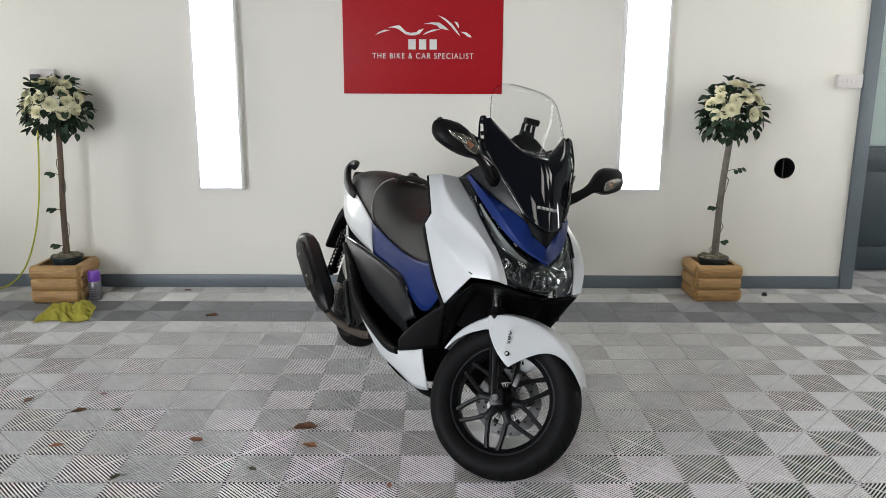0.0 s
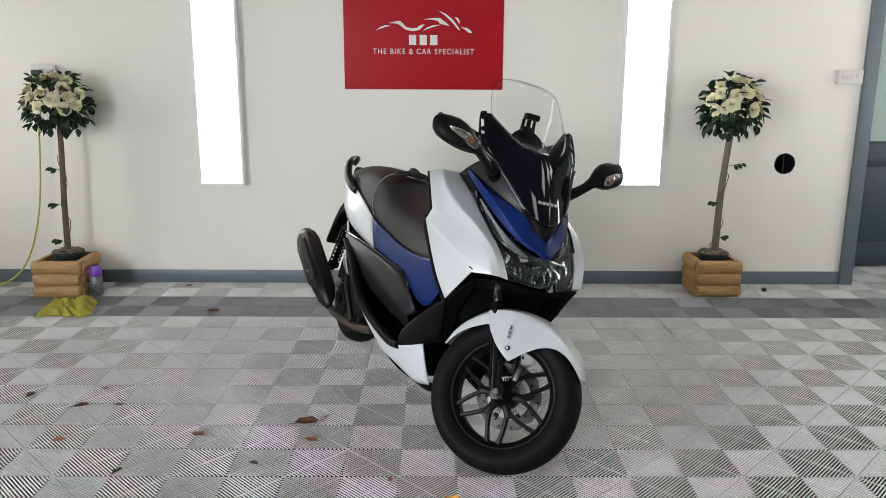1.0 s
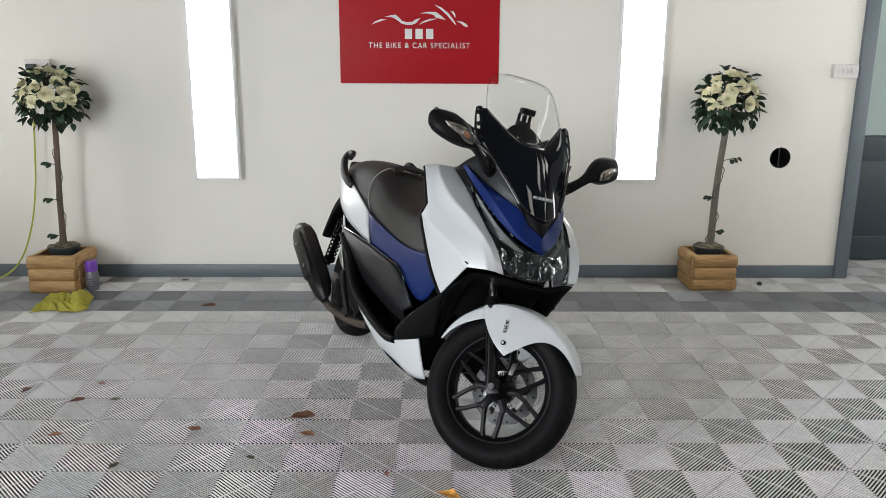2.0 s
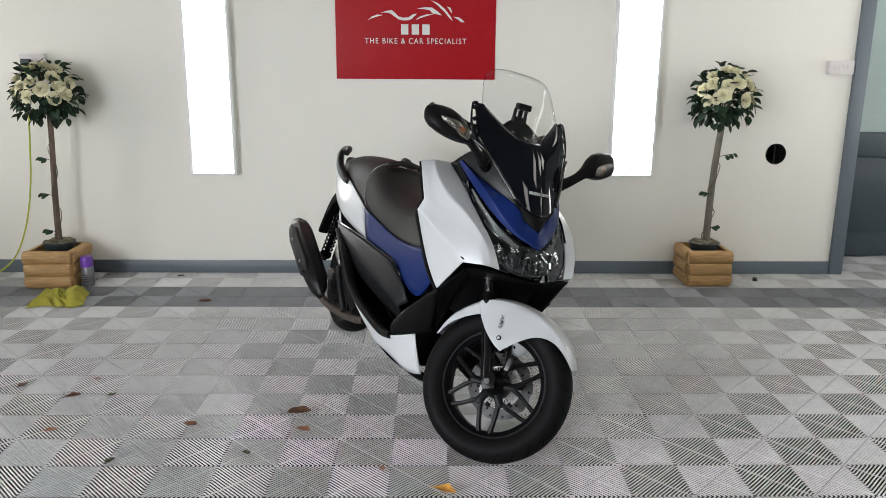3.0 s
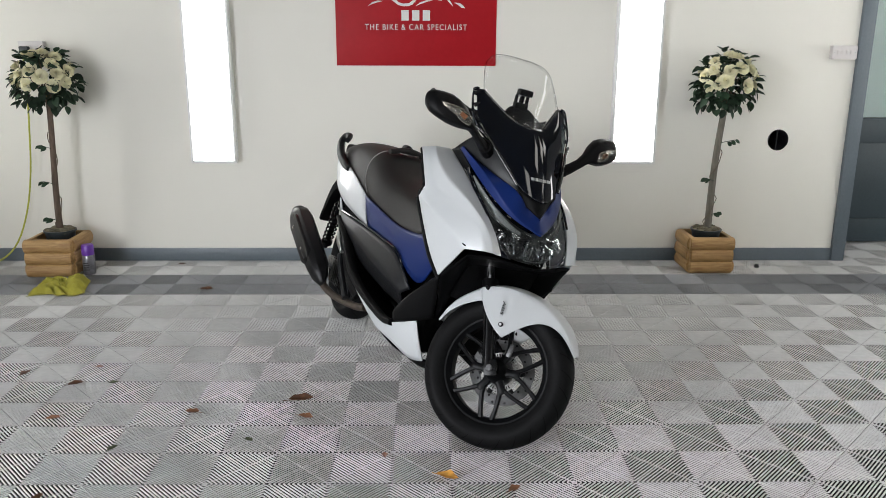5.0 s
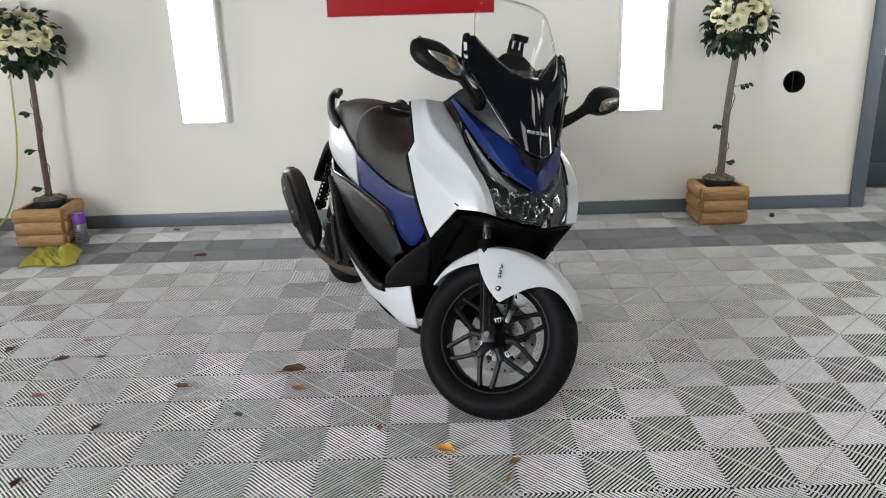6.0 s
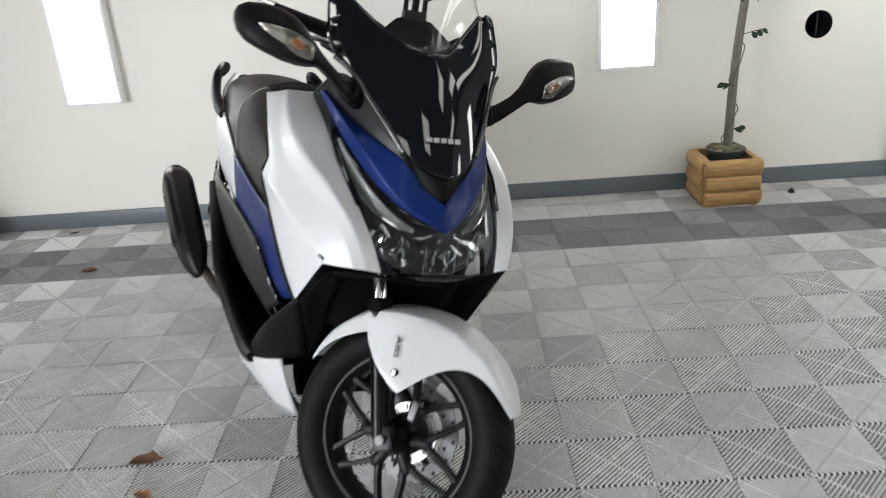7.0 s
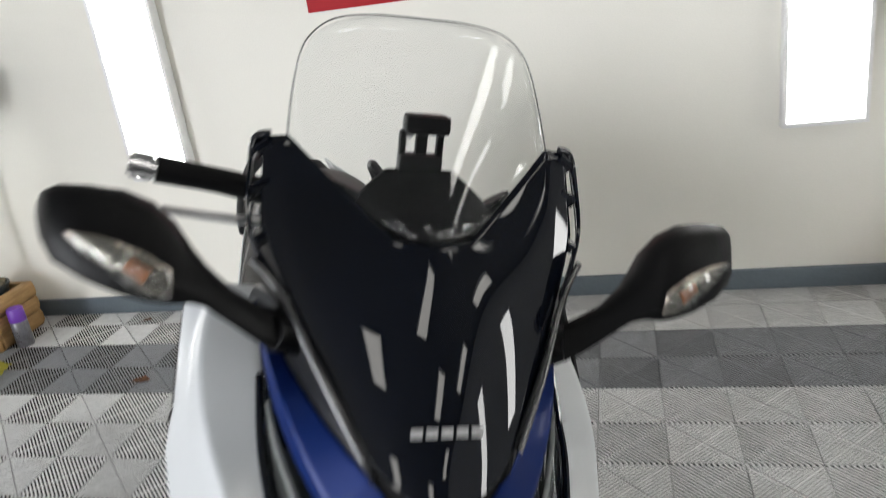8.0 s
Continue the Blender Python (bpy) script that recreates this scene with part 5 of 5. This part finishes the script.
# mirrors
for sg in (1, -1):
    Y = lambda p: (p[0], p[1], p[2]) if sg > 0 else (p[0], -p[1] * 0.965, p[2] - 0.02)
    # sections across the head, from the tip inwards: y, back, front, top, bottom
    rings = []
    for y, x0, x1, zt, zb in ((-.427, 1.270, 1.279, 1.149, 1.132), (-.421, 1.266, 1.296, 1.162, 1.112), (-.405, 1.263, 1.324, 1.171, 1.094), (-.375, 1.263, 1.343, 1.173, 1.080), (-.340, 1.265, 1.356, 1.170, 1.068),
                              (-.310, 1.269, 1.363, 1.158, 1.062), (-.288, 1.278, 1.364, 1.139, 1.062), (-.270, 1.291, 1.358, 1.114, 1.064), (-.255, 1.301, 1.350, 1.096, 1.058), (-.228, 1.306, 1.344, 1.070, 1.036), (-.195, 1.297, 1.337, 1.046, 1.008), (-.165, 1.285, 1.330, 1.035, .990)):
        w, h = x1 - x0, zt - zb
        rings.append([Y((x0 + a * w, y, zb + b * h)) for a, b in ((0, .14), (0, .86), (.10, .97), (.34, 1), (.62, .90), (.86, .62), (1, .34), (.96, .10), (.72, 0), (.2, .03))])
    mb = ring_loft(rings)
    bmesh.ops.bevel(mb, geom=list(mb.edges), offset=0.0018, segments=2, affect="EDGES", clamp_overlap=True)
    mir = part("mirror", mb, M_MATT, scooter, "black mirror housing on a short arm")
    mir.data.set_sharp_from_angle(angle=radians(30))
    ind = [[Y((1.337, -.392, 1.137)), Y((1.340, -.388, 1.132)), Y((1.339, -.385, 1.126))],
           [Y((1.353, -.350, 1.137)), Y((1.366, -.347, 1.120)), Y((1.360, -.345, 1.101))],
           [Y((1.366, -.312, 1.126)), Y((1.378, -.308, 1.103)), Y((1.368, -.308, 1.078))],
           [Y((1.372, -.286, 1.108)), Y((1.376, -.284, 1.094)), Y((1.370, -.286, 1.078))]]
    back = [[tuple(Vector(p) + Vector((-.006, 0, 0))) for p in r] for r in ind]
    sheet("indicator_housing", back, M_INDIC, mir, "dull silver indicator reflector", thick=0.002, inside=(1.1, 0, 1.1))
    il = sheet("indicator_lens", ind, M_LENS, mir, "clear indicator lens", thick=0.002, inside=(1.1, 0, 1.1))
    il.visible_shadow = False
    part("indicator_bulb", loft([(Y((1.3605, -.328, 1.113)), .007, .004), (Y((1.3665, -.308, 1.101)), .009, .004)], n=10), M_AMBER, mir, "amber bulb")
    gl = bmesh.new()
    ring = [Vector(Y((1.272 + .05 * (k == 99), -.365, 1.125))) + Vector((0.012 * math.cos(g), sg * .052 * math.cos(g), .034 * math.sin(g))) for k, g in ((k, 2 * math.pi * k / 28) for k in range(28))]
    gl.faces.new([gl.verts.new(p) for p in ring])
    r = bmesh.ops.extrude_face_region(gl, geom=list(gl.faces))
    for v in r["geom"]:
        if isinstance(v, bmesh.types.BMVert):
            v.co.x += 0.012
    bmesh.ops.recalc_face_normals(gl, faces=gl.faces)
    part("mirror_glass", gl, M_MIRROR, mir, "mirror glass", smooth=False)
    part("mirror_boot", loft([(Y((1.318, -.185, 1.020)), .021, .024), (Y((1.295, -.15, 1.008)), .028, .03)], n=14, steps=2), M_MATT, mir)

# black lower cowl, chin and leg shields
pair("foot_guard", [[(1.085, -.270, .362), (1.155, -.282, .412), (1.25, -.272, .490), (1.322, -.250, .549)],
                    [(1.080, -.285, .335), (1.145, -.286, .368), (1.232, -.260, .430), (1.292, -.225, .478)],
                    [(1.086, -.274, .302), (1.15, -.258, .318), (1.20, -.232, .340), (1.24, -.19, .365)]], M_MATT, scooter, "matt black foot guard", thick=0.005, hard=0.5)
pair("inner_guard", [[(1.315, -.245, .548), (1.38, -.228, .61), (1.432, -.218, .658)],
                     [(1.285, -.215, .48), (1.33, -.18, .56), (1.36, -.165, .615)],
                     [(1.235, -.18, .37), (1.24, -.14, .46), (1.27, -.12, .58)]], M_DARKIN, scooter, "black inner guard", thick=0.005)
pair("chin", [[(1.430, -.218, .656), (1.462, -.172, .664), (1.497, -.126, .668), (1.514, -.070, .656), (1.520, 0, .652)],
              [(1.36, -.165, .615), (1.385, -.135, .625), (1.41, -.10, .632), (1.425, -.05, .632), (1.43, 0, .63)],
              [(1.27, -.12, .58), (1.29, -.10, .592), (1.30, -.075, .60), (1.31, -.04, .602), (1.31, 0, .602)]], M_DARKIN, scooter, "black chin under the headlamp", thick=0.005)
part("wheel_arch", loft([((1.31, 0, .6), .02, .10), ((1.20, 0, .58), .06, .14), ((1.14, 0, .44), .05, .16), ((1.11, 0, .28), .05, .17), ((1.13, 0, .2), .035, .16)], n=20, power=4, up=(1, 0, 0)), M_DARKIN, scooter, "black inner wheel arch")
part("head_cover", loft([((1.15, 0, .5), .16, .17), ((1.2, 0, .7), .18, .2), ((1.17, 0, .88), .13, .19), ((1.17, 0, .985), .07, .15), ((1.2, 0, 1.03), .05, .12)], n=20, power=4, up=(1, 0, 0)), M_DARKIN, scooter, "black inner front cover")
part("tunnel", loft([((1.12, 0, .42), .2, .12), ((.95, 0, .42), .19, .13), ((.7, 0, .42), .17, .14), ((.4, 0, .5), .13, .15), ((.0, 0, .62), .13, .14), ((-.2, 0, .7), .09, .1)], n=20, power=4, up=(0, 0, 1)), M_DARKIN, scooter, "black centre tunnel")

# seat
seat_rows = [[(-.135, 0, .905), (-.125, -.09, .895), (-.110, -.145, .860), (-.100, -.155, .835)],
             [(-.020, 0, .928), (-.015, -.10, .918), (.000, -.165, .870), (.020, -.182, .805)],
             [(.150, 0, .932), (.150, -.11, .918), (.165, -.180, .855), (.190, -.198, .765)],
             [(.300, 0, .918), (.300, -.12, .900), (.310, -.188, .830), (.330, -.204, .722)],
             [(.400, 0, .872), (.410, -.12, .858), (.420, -.190, .790), (.440, -.208, .690)],
             [(.520, 0, .812), (.525, -.12, .800), (.540, -.190, .740), (.570, -.208, .660)],
             [(.700, 0, .780), (.700, -.11, .770), (.705, -.180, .705), (.720, -.203, .622)],
             [(.880, 0, .785), (.880, -.09, .774), (.885, -.160, .710), (.890, -.200, .618)],
             [(1.030, 0, .800), (1.03, -.08, .790), (1.03, -.150, .720), (1.03, -.200, .636)]]
seat = sheet("seat", seat_rows, M_SEAT, scooter, "dark brown stitched vinyl dual seat", both=True, thick=0.01, inside=(.4, 0, .5), crease=[])
for sg in (1, -1):
    part("stitching", tube([(.36, -sg * .02, .905), (.31, -sg * .09, .907), (.3, -sg * .14, .882), (.31, -sg * .18, .832), (.35, -sg * .2, .76), (.42, -sg * .208, .705)], 0.0022, n=6), M_STITCH, seat)
part("seat_bump", loft([((.33, -.1, .905), .012, .016), ((.32, 0, .922), .016, .02), ((.33, .1, .905), .012, .016)], n=12), M_SEAT, seat)
for sg in (1, -1):
    part("grab_rail", loft([((-.02, -sg * .185, .905), .012, .016), ((-.05, -sg * .165, .925), .014, .017), ((-.10, -sg * .168, .918), .015, .018), ((-.10, -sg * .185, .885), .017, .02), ((-.03, -sg * .2, .83), .018, .02), ((.06, -sg * .203, .79), .016, .018), ((.12, -sg * .2, .775), .012, .014)], n=14, power=2.6, steps=4, up=(0, 1, 0)), M_GREYPL, scooter, "dark grey pillion grab rail")

# tail and side panels
pair("tail_panel", [[(-.38, -.06, .88), (-.15, -.15, .858), (.02, -.190, .806), (.170, -.203, .776), (.429, -.215, .694)],
                    [(-.36, -.10, .82), (-.12, -.185, .775), (.05, -.205, .725), (.230, -.214, .70), (.465, -.222, .640)],
                    [(-.30, -.10, .74), (-.06, -.19, .690), (.110, -.204, .620), (.30, -.216, .595), (.535, -.224, .567)]], M_WHITE, scooter, "glossy pearl white tail panel", thick=0.005, hard=0.6)
pair("tail_trim", [[(.08, -.2, .625), (.112, -.204, .617)], [(.12, -.203, .55), (.165, -.206, .56)], [(.19, -.2, .44), (.2, -.2, .45)]], M_WHITE, scooter, "slim white tail trim", thick=0.004)
pair("blue_panel", [[(.429, -.218, .694), (.500, -.226, .630), (.565, -.229, .572)],
                    [(.690, -.212, .648), (.715, -.228, .610), (.745, -.235, .562)],
                    [(.860, -.207, .626), (.880, -.226, .590), (.905, -.235, .549)],
                    [(1.000, -.204, .634), (1.020, -.220, .570), (1.030, -.222, .470)],
                    [(1.110, -.203, .655), (1.135, -.210, .570), (1.125, -.208, .450)],
                    [(1.160, -.200, .655), (1.180, -.200, .610), (1.165, -.197, .540)]], M_BLUE, scooter, "metallic blue side panel below the seat", thick=0.005, hard=0.7, crease=[(k, 1, k + 1, 1) for k in range(5)])
pair("side_cover", [[(.120, -.207, .572), (.320, -.226, .572), (.560, -.236, .566), (.750, -.240, .556), (.910, -.238, .541), (.998, -.226, .478), (1.03, -.200, .420)],
                    [(.17, -.225, .552), (.35, -.246, .530), (.52, -.254, .500), (.66, -.256, .470), (.82, -.254, .445), (.94, -.245, .420), (.99, -.222, .390)],
                    [(.26, -.222, .500), (.40, -.230, .455), (.53, -.222, .405), (.66, -.205, .370), (.80, -.195, .345), (.92, -.185, .330), (.98, -.18, .32)]], M_GREYPL, scooter, "dark grey textured side cover", thick=0.005, crease=[(1, k, 1, k + 1) for k in range(6)])
for sg in (1, -1):
    part("cover_trim", tube([(.12, -sg * .21, .575), (.32, -sg * .23, .577), (.56, -sg * .239, .571), (.75, -sg * .243, .561), (.908, -sg * .241, .546), (.995, -sg * .229, .482), (1.03, -sg * .203, .422)], 0.005, n=8), M_GLOSS, scooter)
    part("footboard_rim", loft([((.20, -sg * .225, .545), .010, .02), ((.30, -sg * .238, .51), .014, .022), ((.42, -sg * .25, .46), .016, .024), ((.54, -sg * .265, .395), .017, .022), ((.64, -sg * .272, .352), .015, .02), ((.80, -sg * .276, .315), .014, .018), ((1.0, -sg * .277, .288), .014, .018), ((1.085, -sg * .275, .295), .013, .015)], n=12, power=3, steps=4), M_MATT, scooter, "black footboard edge")
pair("footboard", [[(.40, -.245, .45), (.42, -.16, .44)], [(.56, -.26, .375), (.56, -.14, .36)], [(.66, -.268, .335), (.66, -.13, .30)], [(.82, -.272, .300), (.82, -.13, .27)], [(1.0, -.272, .275), (1.0, -.13, .255)], [(1.10, -.262, .29), (1.10, -.13, .30)]], M_DARKIN, scooter, "black ribbed footboard", thick=0.02, inside=(.8, 0, .1))
pair("lower_trim", [[(.580, -.274, .347), (.583, -.274, .345), (.586, -.273, .341)],
                    [(0.845, -0.286, 0.315), (0.823, -0.284, 0.299), (0.785, -0.277, 0.278)],
                    [(1.044, -0.288, 0.284), (1.001, -0.282, 0.262), (0.946, -0.272, 0.230)],
                    [(1.095, -.272, .298), (1.100, -.263, .250), (1.100, -.242, .207)],
                    [(1.150, -.256, .320), (1.160, -.240, .248), (1.155, -.207, .172)],
                    [(1.205, -.238, .343), (1.222, -.220, .270), (1.228, -.188, .196)]], M_WHITE, scooter, "glossy white lower body trim", thick=0.005, crease=[(2, 0, 2, 1), (2, 1, 2, 2), (1, 1, 2, 1)], hard=0.9)
pair("belly", [[(.56, -.262, .335), (.6, -.14, .2)], [(.80, -.266, .262), (.82, -.14, .16)], [(1.0, -.255, .203), (1.02, -.14, .13)], [(1.13, -.21, .173), (1.15, -.12, .13)], [(1.222, -.184, .198), (1.225, -.1, .18)]], M_DARKIN, scooter, "black belly cover", thick=0.006, inside=(.9, 0, .5))

# rear: exhaust, shocks, engine, plate holder
ex = part("exhaust", prism([((.262, -.272, .222), .012, .02), ((.235, -.276, .248), .035, .04), ((.18, -.283, .292), .05, .05), ((0, -.292, .38), .055, .055), ((-.15, -.297, .455), .055, .055), ((-.19, -.297, .473), .048, .047), ((-.21, -.297, .482), .03, .03)]), M_EXH, scooter, "satin black exhaust silencer with heat shield")
part("heat_shield", prism([((.162, -.320, .300), .016, .022), ((.13, -.324, .318), .02, .042), ((-.12, -.331, .438), .02, .046), ((-.16, -.330, .458), .016, .034)], 0.8), M_EXH, ex, "black heat shield")
part("end_cap", loft([((-.195, -.297, .476), .042, .04), ((-.215, -.297, .485), .038, .036), ((-.22, -.297, .488), .025, .022)], n=20, up=(0, 1, 0)), M_MATT, ex)
for p in ((-.079, -.350, .419), (.085, -.345, .346)):
    part("shield_bolt", rod(p, (p[0], p[1] - .007, p[2]), .0085, n=12, bevel=.002), M_CHROME, ex, "bright bolt")
part("shield_slot", loft([((.112, -.342, .330), .010, .008), ((.150, -.338, .311), .012, .008)], n=10, up=(0, 1, 0)), M_BLACKBIT, ex)
part("exhaust_pipe", tube([(.17, -.26, .25), (.15, -.22, .19), (.27, -.2, .172), (.45, -.17, .18), (.54, -.15, .2)], .018, n=12), M_RUSTY, scooter, "heat-tinted exhaust pipe")
for sg in (1, -1):
    sh = part("shock_absorber", rod((-.005, -sg * .155, .60), (-.115, -sg * .155, .335), .014), M_SATIN, scooter, "black coil-over shock absorber")
    coil = []
    a, b = Vector((-.012, -sg * .155, .585)), Vector((-.1, -sg * .155, .372))
    ax = (b - a).normalized()
    u = ax.cross(Vector((0, 1, 0))).normalized()
    for k in range(85):
        g = 2 * math.pi * k / 9
        coil.append(a.lerp(b, k / 84) + (u * math.cos(g) + Vector((0, 1, 0)) * math.sin(g)) * .026)
    part("spring", tube(coil, .0048, n=6, steps=1), M_SATIN, sh)
    part("spring_seat", rod(b, b + ax * .02, .03, bevel=.003), M_SATIN, sh)
part("engine", loft([((.5, 0, .3), .1, .12), ((.3, 0, .3), .12, .14), ((.1, 0, .28), .08, .13), ((-.02, 0, .275), .06, .11)], n=18, power=4), M_SATIN, scooter, "black engine and swingarm casting")
part("swingarm", loft([((.36, -.13, .32), .05, .02), ((.18, -.15, .30), .04, .02), ((.0, -.14, .28), .035, .02), ((-.05, -.13, .28), .03, .018)], n=14, power=3), M_SATIN, scooter)
grille = part("radiator_cover", box(.10, .27, -.182, -.165, .20, .33, .012), M_SATIN, scooter, "black slatted radiator cover")
for k in range(6):
    part("fin", loft([((.115 + .024 * k, -.186, .212), .003, .003), ((.135 + .022 * k, -.186, .318), .003, .003)], n=6, steps=1), M_DISC, grille)
part("passenger_peg", loft([((.195, -.212, .47), .026, .010), ((.26, -.226, .44), .024, .013), ((.335, -.234, .402), .009, .009)], n=12, power=3), M_STEEL, scooter, "folded grey passenger footrest")
part("peg_bracket", loft([((.22, -.19, .52), .03, .015), ((.30, -.205, .42), .025, .015), ((.42, -.2, .3), .03, .018), ((.5, -.18, .24), .025, .018)], n=12, power=3), M_MATT, scooter)
part("hanger_arm", loft([((.253, -.2, .435), .022, .012), ((.235, -.2, .372), .016, .012), ((.30, -.2, .29), .016, .012), ((.40, -.198, .2), .018, .012)], n=12, power=3), M_GREYPL, scooter)
part("rear_mudguard", loft([((-.2, 0, .7), .05, .1), ((-.33, 0, .62), .03, .1), ((-.43, 0, .48), .02, .095), ((-.47, 0, .43), .015, .09)], n=16, power=5, up=(0, 0, 1)), M_DARKIN, scooter, "black rear mudguard")
part("tail_core", loft([((.3, 0, .78), .1, .16), ((0, 0, .8), .07, .15), ((-.25, 0, .82), .05, .09), ((-.37, 0, .85), .03, .05)], n=16, power=4), M_DARKIN, scooter)
part("hugger", loft([((.1, 0, .46), .03, .08), ((-.05, 0, .57), .015, .08), ((-.2, 0, .53), .012, .08)], n=14, power=4), M_DARKIN, scooter)
st = part("side_stand", loft([((.62, .13, .24), .016, .014), ((.64, .2, .15), .012, .011), ((.66, .268, .075), .012, .011)], n=10), M_SATIN, scooter, "black side stand")
part("stand_foot", loft([((.63, .27, .0725), .004, .018), ((.70, .274, .0735), .004, .018)], n=12, power=3), M_SATIN, st)


# ---- the floor: clip-together plastic tiles of four ribbed squares ----
# slab below the ribs, coloured black so that the gaps look deep and shaded
slab = box(XL - 0.2, XR + 0.2, YS - 0.2, DOORY + 0.25, -0.1, -0.0165)
tagged(part("floor", slab, M_GAP, smooth=False), "garage floor of grey ribbed interlocking plastic tiles", "floor", kind="structure")
floor_slab = bpy.data.objects["floor"]
CELL, RIBS = 0.2, 13


def tile_mesh(name, material):
    """A tile 0.4 m square: the ribs of its four squares run diagonally, in turn, on a lower grid, with a notch on each square's diagonal."""
    verts, faces = [], []
    top, low, wide = 0.0, -0.0165, 0.0056
    step = CELL / RIBS                 # along the edge
    e = 0.0012

    def bar(p, q, half, z1, z0):
        d = (q - p).normalized()
        s = Vector((-d.y, d.x)) * half
        b = len(verts)
        for z, w in ((z1 - 0.0034, s * 0.75), (z1 - 0.0025, s), (z1 - 0.001, s * 0.8), (z1, s * 0.28)):
            for c in (p - w, q - w, q + w, p + w):
                verts.append((c.x, c.y, z))
        faces.append((b + 12, b + 13, b + 14, b + 15))
        faces.append((b + 3, b + 2, b + 1, b))
        for k in range(4):
            j = (k + 1) % 4
            for r in (0, 4, 8):
                faces.append((b + r + k, b + r + j, b + r + 4 + j, b + r + 4 + k))

    for ci in (0, 1):
        for cj in (0, 1):
            ox, oy = ci * CELL, cj * CELL
            rising = (ci + cj) % 2 == 1          # ribs along (1, 1)
            for k in range(2 * RIBS):
                c = (k + 0.5) * step             # where x + y (or x - y) is constant
                if c <= CELL:
                    p, q = Vector((e, c)), Vector((c, e))
                else:
                    p, q = Vector((c - CELL, CELL - e)), Vector((CELL - e, c - CELL))
                if (q - p).length < 0.005:
                    continue
                mid = (p + q) / 2
                n = (q - p).normalized() * 0.002
                for a, b in ((p, mid - n), (mid + n, q)):
                    if (b - a).length < 0.0012:
                        continue
                    if rising:
                        a, b = Vector((CELL - a.x, a.y)), Vector((CELL - b.x, b.y))
                    bar(Vector((ox, oy)) + a, Vector((ox, oy)) + b, wide / 2, top, low)
            # spine under the notches
            if rising:
                bar(Vector((ox + CELL - e, oy + e)), Vector((ox + e, oy + CELL - e)), 0.0009, top - 0.0018, low)
            else:
                bar(Vector((ox + e, oy + e)), Vector((ox + CELL - e, oy + CELL - e)), 0.0009, top - 0.0018, low)
    me = bpy.data.meshes.new(name)
    me.from_pydata(verts, [], faces)
    me.materials.append(material)
    return me


TILE_L, TILE_D = tile_mesh("floor_tile", M_TILE), tile_mesh("floor_tile_dark", M_TILED)
i0, i1 = -9, 10
far = []
for j in range(-9, 14):
    y = 0.4 * j
    for i in range(i0, i1):
        x = 0.2 + 0.4 * i
        if x > XR or y > DOORY or (y > WN - 0.05 and x < 2.6):
            continue
        me = TILE_D if j == 10 else TILE_L
        if j >= 3:
            ob = new("floor_tile", me)
            ob.location = (x, y, 0)
            ob.parent = floor_slab
        else:
            far.append((x, y))
# the tiles further back, joined: the upper faces of their ribs
src = np.array([v.co for v in TILE_L.vertices]).reshape(-1, 16, 3)[:, 8:12]
src[:, :, 2] = -0.001
spots = np.array([(x, y, 0.0) for x, y in far])
plain_v = (src[None] + spots[:, None, None, :]).reshape(-1, 3)
me = bpy.data.meshes.new("floor_tiles_rest")
me.from_pydata(plain_v.tolist(), [], np.arange(len(plain_v)).reshape(-1, 4).tolist())
me.materials.append(M_TILE)
rest = new("floor_tiles_rest", me)
rest.parent = floor_slab
tagged(rest, kind="stuff")
